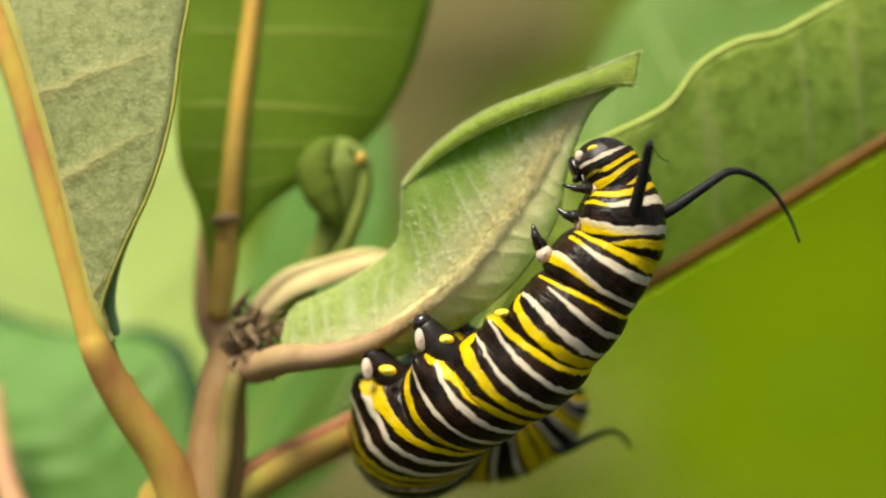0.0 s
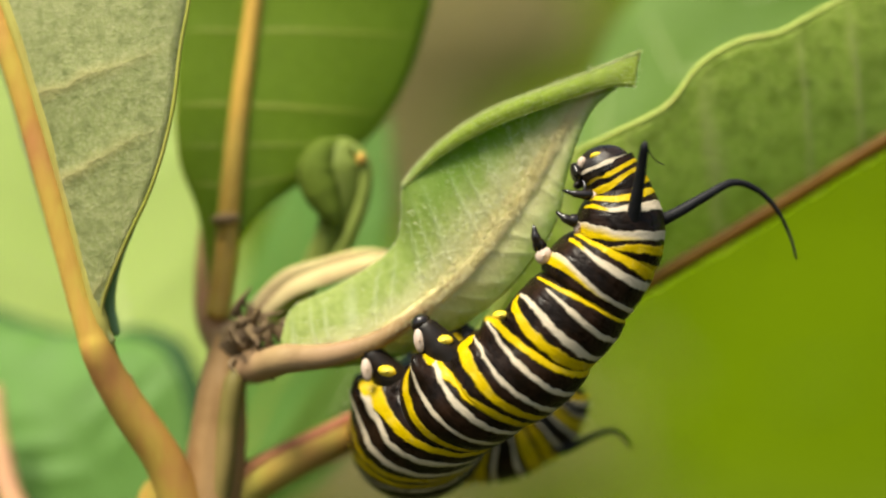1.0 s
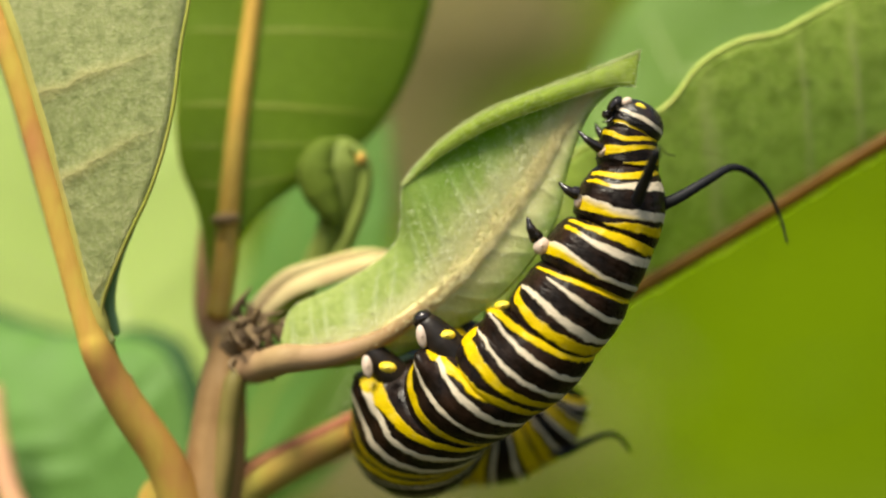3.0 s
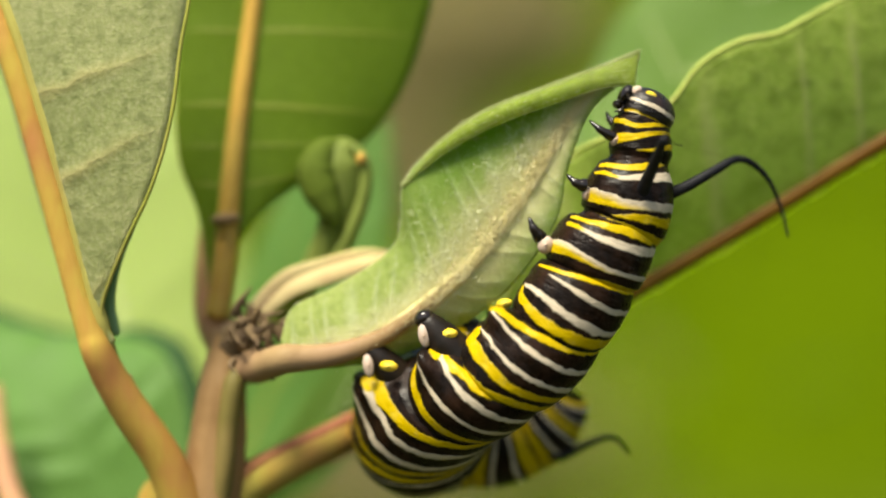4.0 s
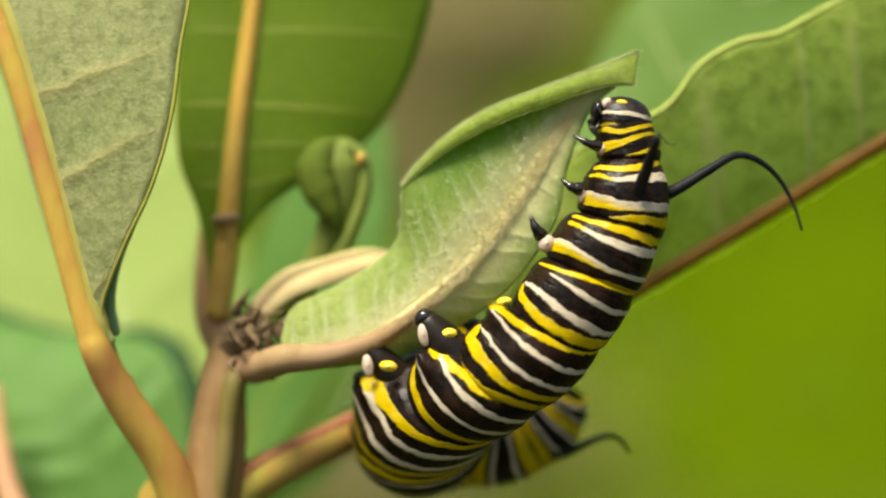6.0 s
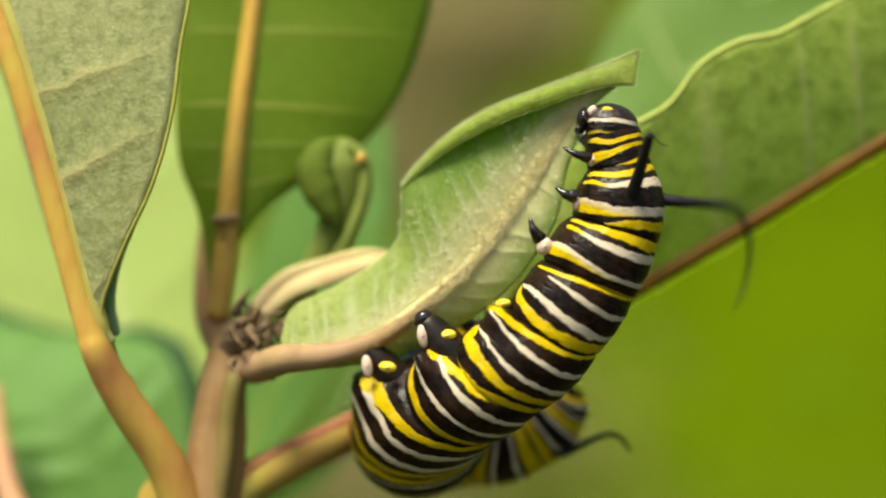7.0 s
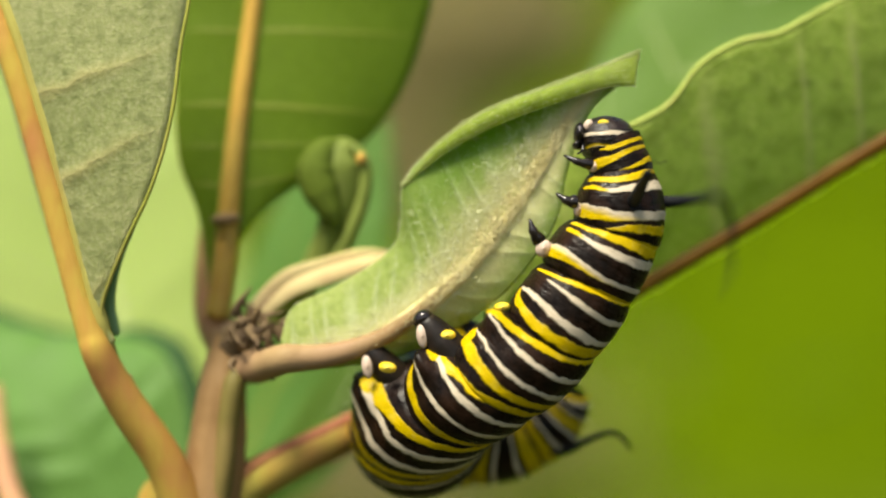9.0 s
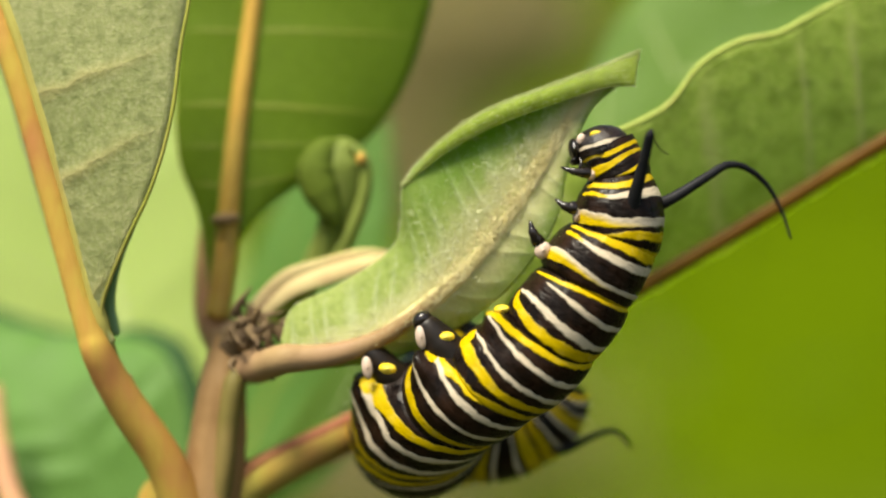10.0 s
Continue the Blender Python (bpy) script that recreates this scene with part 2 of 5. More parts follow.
M_T1 = striped_material("first_thorax_skin", [("Y", [(0.28, 0.227, 0.055), (0.55, 0.274, 0.07), (0.80, 0.14, 0.07)], 0, 0.92), ("Y", [(0.32, 0.444, 0.06), (0.57, 0.555, 0.105), (0.75, 0.60, 0.14)], 0, 0.93), ("Y", [(0.2, 0.86, 0.06), (0.37, 0.929, 0.05), (0.51, 0.991, 0.035)], 0, 0.56)])
M_HEAD = striped_material("head_shell", [("W", [(0.2, 0.40, 0.045), (0.6, 0.42, 0.055), (0.9, 0.41, 0.05)], 0, 0.95), ("Y", [(0.2, 0.63, 0.03), (0.6, 0.65, 0.036), (0.9, 0.64, 0.03)], 0, 0.95)], 0.5, 1.0)


def plain(name, colour, rough, spec=0.5, spots=None, scale=900):
    n = Nodes(name)
    ob = n.coords()
    col = n.mix(n.ramp(n.noise(ob, scale, 3), [(0.4, (0, 0, 0)), (0.7, (1, 1, 1))]), colour, spots or tuple(c * 0.7 for c in colour))
    n.surface(col, rough, spec)
    n.bump(n.noise(ob, scale * 2.5, 3), 0.35, 0.00006)
    return n.mat


M_BLACK = plain("black_chitin", (0.008, 0.006, 0.006), 0.22, 0.5, (0.02, 0.014, 0.012))
M_STUMP = plain("proleg_skin", (0.010, 0.007, 0.005), 0.45, 0.25, (0.020, 0.012, 0.008))
M_VELVET = plain("black_filament", (0.008, 0.008, 0.010), 0.6, 0.2, (0.014, 0.014, 0.016))
M_CREAM = plain("cream_plate", (0.58, 0.46, 0.37), 0.5, 0.2, (0.48, 0.35, 0.26))
M_SPOT = plain("yellow_plate", (0.78, 0.56, 0.012), 0.45, 0.12, (0.74, 0.58, 0.10))

M_HERO = leaf_material("young_leaf_underside", (0.48, 0.52, 0.18), (0.34, 0.42, 0.10), (0.48, 0.66, 0.08), 0.48, 0.65, 0.5, 0.9, 17, 0.05, 5, (0.70, 0.72, 0.46), 0.24, 0.6, band=(0.72, 0.68, 0.36), bare_shade=(0.13, 0.29, 0.02))
M_PALE = leaf_material("pale_leaf_underside", (0.42, 0.44, 0.19), (0.29, 0.34, 0.115), (0.46, 0.52, 0.10), 0.36, 0.6, 0.25, 1.15, 3.5, 0.10, 9, (0.56, 0.48, 0.20), 0.13, 0.60, 0.85, relief=1.25)
M_RIM = leaf_material("young_leaf_upper_side", (0.36, 0.46, 0.055), (0.24, 0.35, 0.025), (0.52, 0.64, 0.06), 0.58, 0.55, 0.5, 1.3)
M_DARK = leaf_material("leaf_upper_side", (0.165, 0.262, 0.013), (0.128, 0.214, 0.009), (0.36, 0.53, 0.016), 0.42, 0.5, 0.4, 0.2, 7, 0.0, 12, (0.46, 0.47, 0.09), 0.045, 0.9)
M_RIGHT = leaf_material("broad_leaf_underside", (0.49, 0.60, 0.13), (0.39, 0.51, 0.085), (0.60, 0.76, 0.09), 0.56, 0.6, 0.9, 1.6, 6, 0.0, 21, (0.70, 0.66, 0.32), 0.12, 0.8, 0.45, relief=1.2)
M_CURLED = leaf_material("rolled_leaf", (0.22, 0.27, 0.055), (0.16, 0.22, 0.032), (0.36, 0.5, 0.04), 0.25, 0.55, 0.3, 0.3)
# darker than M_CURLED: the soft shade in the hood is painted
M_HOOD = leaf_material("hood_shade", (0.115, 0.165, 0.014), (0.08, 0.12, 0.008), (0.18, 0.27, 0.015), 0.2, 0.8, 0.3)
# back leaves: M_SOFT has shade mixed into its green, M_SUNNY has sunlight
M_SOFT = leaf_material("leaf_shade_in_colour", (0.125, 0.27, 0.050), (0.095, 0.21, 0.035), (0.20, 0.42, 0.05), 0.30, 0.5, 0.4)
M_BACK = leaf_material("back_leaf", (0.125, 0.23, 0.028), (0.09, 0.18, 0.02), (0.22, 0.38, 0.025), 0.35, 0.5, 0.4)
M_SUNNY = leaf_material("leaf_sun_in_colour", (0.46, 0.57, 0.17), (0.41, 0.53, 0.145), (0.60, 0.75, 0.16), 0.45, 0.5, 0.3)
M_RIB = skin_material("fuzzy_midrib", (0.70, 0.64, 0.33), (0.62, 0.55, 0.26), (0.62, 0.52, 0.25), 900, 0.8)
M_DOWNY = skin_material("downy_vein", (0.58, 0.62, 0.34), (0.52, 0.58, 0.30), (0.6, 0.6, 0.36), 900, 0.7)
M_L1VEIN = skin_material("beige_vein", (0.42, 0.40, 0.18), (0.36, 0.36, 0.15), (0.45, 0.40, 0.2), 900, 0.7)
M_HUSK = skin_material("cream_husk", (0.60, 0.50, 0.24), (0.52, 0.37, 0.18), (0.42, 0.25, 0.14), 300, 0.6)
M_VEIN = skin_material("pale_vein", (0.46, 0.52, 0.26), (0.40, 0.46, 0.20), (0.5, 0.5, 0.26), 900, 0.6)
M_VEIN_DARK = skin_material("green_vein", (0.26, 0.34, 0.06), (0.22, 0.30, 0.05), (0.30, 0.34, 0.07), 900, 0.5)
M_ORANGE = skin_material("orange_midrib", (0.52, 0.33, 0.065), (0.46, 0.26, 0.055), (0.50, 0.36, 0.08), 320, 0.45)
M_PETIOLE = skin_material("reddish_petiole", (0.50, 0.36, 0.068), (0.47, 0.25, 0.06), (0.47, 0.19, 0.078), 420, 0.6, (1, 1, 0.3), 0.1)
M_STALK = skin_material("yellow_green_petiole", (0.40, 0.37, 0.07), (0.45, 0.30, 0.06), (0.40, 0.20, 0.07), 260, 0.6, (1, 1, 0.3), 0.1)
M_FLUSH = skin_material("red_flush", (0.44, 0.17, 0.09), (0.38, 0.14, 0.08), (0.42, 0.24, 0.07), 300, 0.6, (1, 1, 0.3), 0.1)
M_PINK = skin_material("pinkish_stalk", (0.44, 0.23, 0.13), (0.42, 0.28, 0.10), (0.46, 0.22, 0.14), 260, 0.6)
M_RED = skin_material("red_brown_midrib", (0.165, 0.080, 0.007), (0.135, 0.058, 0.005), (0.18, 0.105, 0.012), 250, 0.5)
M_PALEMARGIN = skin_material("pale_margin", (0.44, 0.50, 0.12), (0.40, 0.46, 0.10), (0.50, 0.46, 0.15), 600, 0.6)
M_MARGIN = skin_material("yellowish_margin", (0.56, 0.53, 0.10), (0.48, 0.50, 0.12), (0.58, 0.50, 0.18), 600, 0.5)
M_OLIVE = skin_material("olive_margin", (0.36, 0.36, 0.06), (0.30, 0.31, 0.05), (0.42, 0.36, 0.10), 600, 0.5)
M_FLANK = skin_material("yellow_rib_flank", (0.42, 0.38, 0.10), (0.36, 0.32, 0.08), (0.44, 0.33, 0.11), 420, 0.6, (1, 1, 0.3), 0.1)
M_TAN = skin_material("tan_stalk", (0.34, 0.23, 0.11), (0.27, 0.17, 0.075), (0.36, 0.22, 0.13), 300, 0.6)
M_RIDGE = skin_material("olive_ridge", (0.21, 0.17, 0.05), (0.16, 0.13, 0.035), (0.27, 0.19, 0.07), 260, 0.5, (1, 1, 0.25))
M_STEM = skin_material("milkweed_stem", (0.36, 0.22, 0.10), (0.26, 0.15, 0.06), (0.40, 0.19, 0.11), 420, 0.6, (1, 1, 0.25))
M_NODE = skin_material("withered_bracts", (0.22, 0.15, 0.075), (0.13, 0.08, 0.04), (0.06, 0.04, 0.022), 500, 0.7, None, 0.3, 0.0003)
M_HAIR = plain("golden_down", (0.76, 0.70, 0.40), 0.6, 0.2, (0.70, 0.63, 0.33))
M_HAIRW = plain("pale_down", (0.80, 0.80, 0.54), 0.6, 0.2, (0.72, 0.73, 0.44))
M_HAIRRIM = plain("rim_down", (0.70, 0.74, 0.38), 0.6, 0.2, (0.62, 0.67, 0.30))
M_TEAL = plain("turned_leaf_edge", (0.13, 0.25, 0.11), 0.5, 0.3, (0.16, 0.28, 0.12), 200)
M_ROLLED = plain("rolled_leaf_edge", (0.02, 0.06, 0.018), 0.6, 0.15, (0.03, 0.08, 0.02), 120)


# ---------------------------------------------------------------- mesh helpers
PLACE = {}


def mesh_object(name, verts, faces, mat, parent=None, origin=None, label="", uv=None, smooth=True):
    """One mesh; verts in millimetres round CENTRE, origin too."""
    verts = np.asarray(verts, float)
    origin = Vector(origin if origin is not None else verts.mean(0))
    me = bpy.data.meshes.new(name)
    me.from_pydata(((verts - np.array(origin)) * MM).tolist(), [], faces)
    if uv is not None:
        layer = me.uv_layers.new(name="UVMap")
        idx = np.empty(len(me.loops), int)
        me.loops.foreach_get("vertex_index", idx)
        layer.data.foreach_set("uv", np.asarray(uv, float)[idx].ravel())
    me.materials.append(mat)
    if smooth:
        me.polygons.foreach_set("use_smooth", [True] * len(me.polygons))
    me.update()
    ob = new(name, me)
    here = CENTRE + origin * MM
    PLACE[ob.name] = here
    ob.location = here - PLACE[parent.name] if parent else here
    ob.parent = parent
    if label:
        tagged(ob, label)
    return ob


def empty(name, origin, **tags):
    ob = new(name)
    ob.empty_display_size = 0.01
    PLACE[ob.name] = CENTRE + Vector(origin) * MM
    ob.location = PLACE[ob.name]
    return tagged(ob, **tags)


def spline(points, count):
    """A smooth curve through the points, evenly by index."""
    return spline_at(points, np.linspace(0, len(points) - 1, count))


def spline_at(points, t):
    p = np.asarray(points, float)
    if p.ndim == 1:
        p = p[:, None]
    n = len(p)
    t = np.clip(np.asarray(t, float), 0, n - 1)
    i = np.minimum(t.astype(int), n - 2)
    f = (t - i)[:, None]
    q = np.vstack([2 * p[0] - p[1], p, 2 * p[-1] - p[-2]])
    a, b, c, d = q[i], q[i + 1], q[i + 2], q[i + 3]
    return 0.5 * (2 * b + (c - a) * f + (2 * a - 5 * b + 4 * c - d) * f ** 2 + (3 * b - a - 3 * c + d) * f ** 3)


def unit(a):
    return a / np.maximum(np.linalg.norm(a, axis=-1, keepdims=True), 1e-9)


def grid_faces(rows, cols, wrap=False):
    out = []
    for r in range(rows - 1):
        for c in range(cols if wrap else cols - 1):
            d = (c + 1) % cols
            out.append((r * cols + c, r * cols + d, (r + 1) * cols + d, (r + 1) * cols + c))
    return out


def tube(path, radius, sides=10, flat=1.0, rough=0.0, seed=0):
    """Verts and faces of a closed tube along the path."""
    path = np.asarray(path, float)
    n = len(path)
    radius = np.broadcast_to(np.asarray(radius, float), (n,))
    tan = unit(np.gradient(path, axis=0))
    side = np.empty_like(path)
    ref = np.array([0.0, 1.0, 0.0]) if abs(tan[0][1]) < 0.9 else np.array([1.0, 0, 0])
    s = np.cross(tan[0], ref)
    for i in range(n):
        s = s - tan[i] * s.dot(tan[i])
        s = s / np.linalg.norm(s)
        side[i] = s
    up = np.cross(tan, side)
    ang = np.linspace(0, 2 * math.pi, sides, endpoint=False)
    rnd = np.random.RandomState(seed)
    rr = radius[:, None] * (1 + rough * rnd.uniform(-1, 1, (n, sides)))
    ring = path[:, None, :] + rr[..., None] * (np.cos(ang)[None, :, None] * side[:, None, :] + flat * np.sin(ang)[None, :, None] * up[:, None, :])
    verts = np.vstack([ring.reshape(-1, 3), path[:1] - tan[:1] * radius[0] * 0.4, path[-1:] + tan[-1:] * radius[-1] * 0.6])
    faces = grid_faces(n, sides, True)
    a, b = n * sides, n * sides + 1
    for c in range(sides):
        d = (c + 1) % sides
        faces.append((a, d, c))
        faces.append((b, (n - 1) * sides + c, (n - 1) * sides + d))
    return verts, faces


def blob(centre, axes, sizes, rings=10, sides=14):
    """An ellipsoid's verts and faces; axes: three unit vectors."""
    axes = np.asarray(axes, float)
    verts = []
    for i in range(rings + 1):
        th = math.pi * (0.02 + 0.96 * i / rings)
        for j in range(sides):
            ph = 2 * math.pi * j / sides
            l = (math.sin(th) * math.cos(ph) * sizes[0], math.sin(th) * math.sin(ph) * sizes[1], math.cos(th) * sizes[2])
            verts.append(np.asarray(centre) + l[0] * axes[0] + l[1] * axes[1] + l[2] * axes[2])
    faces = grid_faces(rings + 1, sides, True)
    faces.append(tuple(range(sides)))
    faces.append(tuple(reversed(range(rings * sides, (rings + 1) * sides))))
    return np.array(verts), faces


# ---------------------------------------------------------------- leaves
def leaf(plant, mid, left, right, mat, rib_mat, vein_mat, rib=0.6, petiole=(), rib_end=0.12, bulge=(0.0, 0.0), veins=7,
         slant=0.12, vein_r=0.10, wave=0.0, margin=None, margin_r=0.12, quilt=0.0, hair=0, seed=1, name="leaf", label="", petiole_mat=None, s_count=110, rib_shift=0.0,
         vein_sides=(0, 1), petiole_r=None, vein_out=0.15, petiole_in=(6,), petiole_end=None, rib_start=1.0):
    """A leaf from its midrib and its two edges, base to tip: blade, midrib, petiole, side veins, rim and down."""
    S, V = s_count, 18
    s = np.linspace(0, 1, S)
    m = spline(mid, S)
    edges = [spline(left, S), spline(right, S)]
    rnd = np.random.RandomState(seed)
    tan = unit(np.gradient(m, axis=0))

    def surface(side, sv, v):
        """Places on one half: sv along (0..1), v from the rib (0) to the edge (1)."""
        t = np.asarray(sv) * (S - 1)
        i = np.clip(t.astype(int), 0, S - 2)
        f = np.clip(t - i, 0, 1)[:, None]
        mm = m[i] * (1 - f) + m[i + 1] * f
        ee = edges[side][i] * (1 - f) + edges[side][i + 1] * f
        tt = unit(tan[i] * (1 - f) + tan[i + 1] * f)
        across = ee - mm
        nor = unit(np.cross(tt, across))
        if side == 1:
            nor = -nor
        w = np.linalg.norm(across, axis=1)
        v = np.asarray(v)[:, None]
        lift = bulge[side] * w[:, None] * 4 * v * (1 - v)
        phase = (np.asarray(sv)[:, None] - slant * v * (1 + 0.5 * v) - 0.06) / 0.84 * veins - 0.3
        phase = phase + 0.22 * np.sin(phase * 2.3 + seed)
        away = np.where(nor[:, 1:2] > 0, 1.0, -1.0)
        lift = lift + away * quilt * np.abs(np.sin(math.pi * phase)) * np.sin(math.pi * np.clip(v, 0, 1)) * np.minimum(1, w[:, None] / 3)
        lift = lift + wave * np.sin(phase * 2.1 + seed) * v ** 2 * np.minimum(1, w[:, None] / 3)
        return mm + across * v + nor * lift

    vv = np.concatenate([-np.linspace(1, 0, V)[:-1], np.linspace(0, 1, V)])
    cols = len(vv)
    pts = np.empty((S, cols, 3))
    for c, v in enumerate(vv):
        pts[:, c] = surface(0 if v < 0 else 1, s, np.full(S, abs(v)))
    uv = np.stack(np.meshgrid(vv * 0.5 + 0.5, s), -1).reshape(-1, 2)
    blade = mesh_object(name, pts.reshape(-1, 3), grid_faces(S, cols), mat, plant, m[0], label, uv)
    thick = blade.modifiers.new("thickness", "SOLIDIFY")
    thick.thickness, thick.offset = 0.00022, 0.0
    # midrib and petiole
    path = m
    width = rib * (1 - (1 - rib_end) * s ** 0.9) * np.interp(s, [0, 0.3], [rib_start, 1])
    path = path + np.array([0.0, -rib * rib_shift, 0.0])
    v_, f_ = tube(path, width, 12, 0.9, 0.02, seed)
    mesh_object("midrib", v_, f_, rib_mat, blade)
    if len(petiole):
        pp = spline(list(petiole) + [tuple(m[0])] + [tuple(m[i]) for i in petiole_in], 40)
        r0 = petiole_r or rib * 1.15
        v_, f_ = tube(pp, np.linspace(r0, petiole_end or rib, 40), 14, 1.0, 0.015, seed)
        mesh_object("petiole", v_, f_, petiole_mat or rib_mat, blade)
    for side in vein_sides:
        for k in range(veins):
            q = float(k)
            for _ in range(12):
                q = k - 0.22 * math.sin(q * 2.3 + seed)
            s0 = 0.06 + 0.84 * (q + 0.3) / veins
            v = np.linspace(0.0, 0.93, 22)
            sv = np.clip(s0 + slant * v * (1 + 0.5 * v), 0, 0.985)
            p = surface(side, sv, v)
            p = p + np.array([0, -0.05 - vein_r * vein_out, 0])
            v_, f_ = tube(p, np.linspace(vein_r, vein_r * 0.25, 22), 6)
            mesh_object("vein", v_, f_, vein_mat, blade)
    if margin:
        for side in (0, 1):
            wav = surface(side, s, np.ones(S))
            v_, f_ = tube(wav, margin_r * np.clip(np.sin(math.pi * np.clip(s, 0.03, 0.97)) * 3, 0.3, 1), 6)
            mesh_object("margin", v_, f_, margin, blade)
    if hair:
        pick = rnd.rand(hair)
        v0 = np.where(pick < 0.50, np.abs(rnd.normal(0, 0.20, hair)), np.where(pick < 0.57, 1.0, rnd.rand(hair)))
        v0 = np.clip(v0, 0, 1)
        s0 = rnd.uniform(0.03, 0.95, hair)
        # down stands thickest on the side veins
        on_vein = (rnd.rand(hair) < 0.4) & (v0 > 0.05) & (v0 < 0.8)
        q = rnd.randint(veins, size=hair).astype(float)
        for _ in range(6):
            q = np.round(q) - 0.22 * np.sin(q * 2.3 + seed)
        s0 = np.where(on_vein, np.clip(0.06 + 0.84 * (q + 0.3) / veins + slant * v0 * (1 + 0.5 * v0) + rnd.normal(0, 0.007, hair), 0.03, 0.95), s0)
        half = rnd.randint(2, size=hair)
        # the margins are barer
        thin_out = (v0 > 0.40) & (v0 < 1.0) & ~on_vein & (rnd.rand(hair) < 0.75)
        v0 = np.where(thin_out, v0 * 0.35, v0)
        keep_hair = (rnd.rand(hair) < np.interp(s0, [0.1, 0.45], [0.25, 1.0])) & ~((half == 1) & (v0 > 0.2) & (rnd.rand(hair) < 0.85))
        p = np.where(half[:, None] == 0, surface(0, s0, v0), surface(1, s0, v0))
        on_rib = v0 < 0.17
        p = p + np.where(on_rib[:, None], np.array([0, -1.0, 0]) * (rib * (1 - (1 - rib_end) * s0) * (0.9 + rib_shift))[:, None] * np.sqrt(np.clip(1 - (v0 * 7) ** 2, 0, 1))[:, None], 0.0)
        d = rnd.normal(0, 1, (hair, 3)) * (0.8, 0.3, 0.8) + np.array([0.1, -0.32, 0.15])
        rim_dir = unit(p - m[(s0 * (S - 1)).astype(int)])
        d = unit(d + np.where((v0 == 1.0)[:, None], 1.4 * rim_dir, 0))
        length = (rnd.uniform(0.18, 0.5, hair) * np.where(v0 == 1.0, 0.55, np.where(on_rib, 0.9, 1.25)))[:, None]
        bend = rnd.normal(0, 0.16, (hair, 3)) * length
        o = unit(np.cross(d, rnd.normal(0, 1, (hair, 3)))) * 0.015
        verts = np.stack([p - o, p + o, p + d * length * 0.55 + bend + o * 0.7, p + d * length * 0.55 + bend - o * 0.7, p + d * length + bend * 0.4], 1).reshape(-1, 3)
        verts = verts.reshape(-1, 5, 3)
        for keep, hair_mat, words in ((on_rib & keep_hair, M_HAIR, "fine golden down on the midrib"), (~on_rib & keep_hair, M_HAIRW, "fine white down on the leaf")):
            some = verts[keep].reshape(-1, 3)
            faces = []
            for k in range(len(some) // 5):
                faces += [(5 * k, 5 * k + 1, 5 * k + 2, 5 * k + 3), (5 * k + 3, 5 * k + 2, 5 * k + 4)]
            tagged(mesh_object("down", some, faces, hair_mat, blade, label=words, smooth=False), kind="stuff")
    return blade


plant = empty("milkweed_plant", (-14.0, 6.0, -450.0), label="green milkweed plant with orange ribs and downy young leaves", category="plant")

# main stem up to the node, and on to the ground below
stem_path = np.vstack([[(-14.0, 6.0, -452.0), (-16.0, 6.0, -200.0), (-17.5, 5.0, -80.0)], [(-18.31, 7.00, -25.82), (-17.47, 7.00, -19.46), (-16.91, 7.00, -14.37), (-16.62, 7.00, -10.98), (-16.26, 7.50, -8.47), (-15.90, 8.00, -6.37)]])
v_, f_ = tube(spline(stem_path, 90), np.interp(np.linspace(0, 1, 90), [0, 0.5, 0.625, 0.75, 0.875, 1], [2.6, 2.45, 2.15, 1.85, 1.6, 1.45]), 18, 1.0, 0.02, 3)
mesh_object("stem", v_, f_, M_STEM, plant)
# olive ridge down its side
v_, f_ = tube(spline([(-14.99, 6.20, -8.38), (-15.59, 5.60, -10.44), (-15.99, 5.40, -13.35), (-16.22, 5.30, -16.26), (-16.60, 5.60, -19.24)], 30), np.interp(np.linspace(0, 1, 30), [0, 0.2, 1], [0.5, 0.85, 0.8]), 12, 1.0, 0.02, 6)
mesh_object("ridge", v_, f_, M_RIDGE, plant, label="olive ridge on the stem")
# thick joint low down where the leaf stalks part
v_, f_ = blob((-18.20, 8.40, -19.60), [(1, 0, -0.1), (0, 1, 0), (0.1, 0, 1)], (5.0, 2.9, 3.3), 14, 22)
mesh_object("joint", v_, f_, M_PETIOLE, plant)
# upper shoot behind, passing into the dark leaf
v_, f_ = tube(spline([(-16.60, 10.50, -7.38), (-18.00, 12.50, -5.27), (-18.40, 14.00, -1.75), (-18.30, 15.00, 1.85)], 30), np.linspace(1.6, 1.1, 30), 14, 1, 0.02, 8)
mesh_object("upper_shoot", v_, f_, M_STEM, plant)
# red flush on the upper sides of the two big leaf stalks
v_, f_ = tube(spline([(-16.60, 6.60, -17.90), (-13.40, 7.60, -15.95), (-9.80, 9.00, -14.35), (-6.90, 10.40, -12.95)], 30), np.interp(np.linspace(0, 1, 30), [0, 0.2, 1], [0.7, 0.62, 0.5]), 12, 1.0, 0.04, 14)
mesh_object("stalk_flush", v_, f_, M_FLUSH, plant, label="red flush along the leaf stalk")
v_, f_ = tube(spline([(-19.00, 6.00, -17.60), (-20.30, 5.20, -15.20), (-21.70, 4.30, -12.20), (-22.90, 3.20, -9.20)], 30), np.interp(np.linspace(0, 1, 30), [0, 0.3, 1], [0.75, 0.55, 0.2]), 12, 1.0, 0.04, 15)
mesh_object("stalk_flush", v_, f_, M_FLUSH, plant, label="red flush along the leaf stalk")
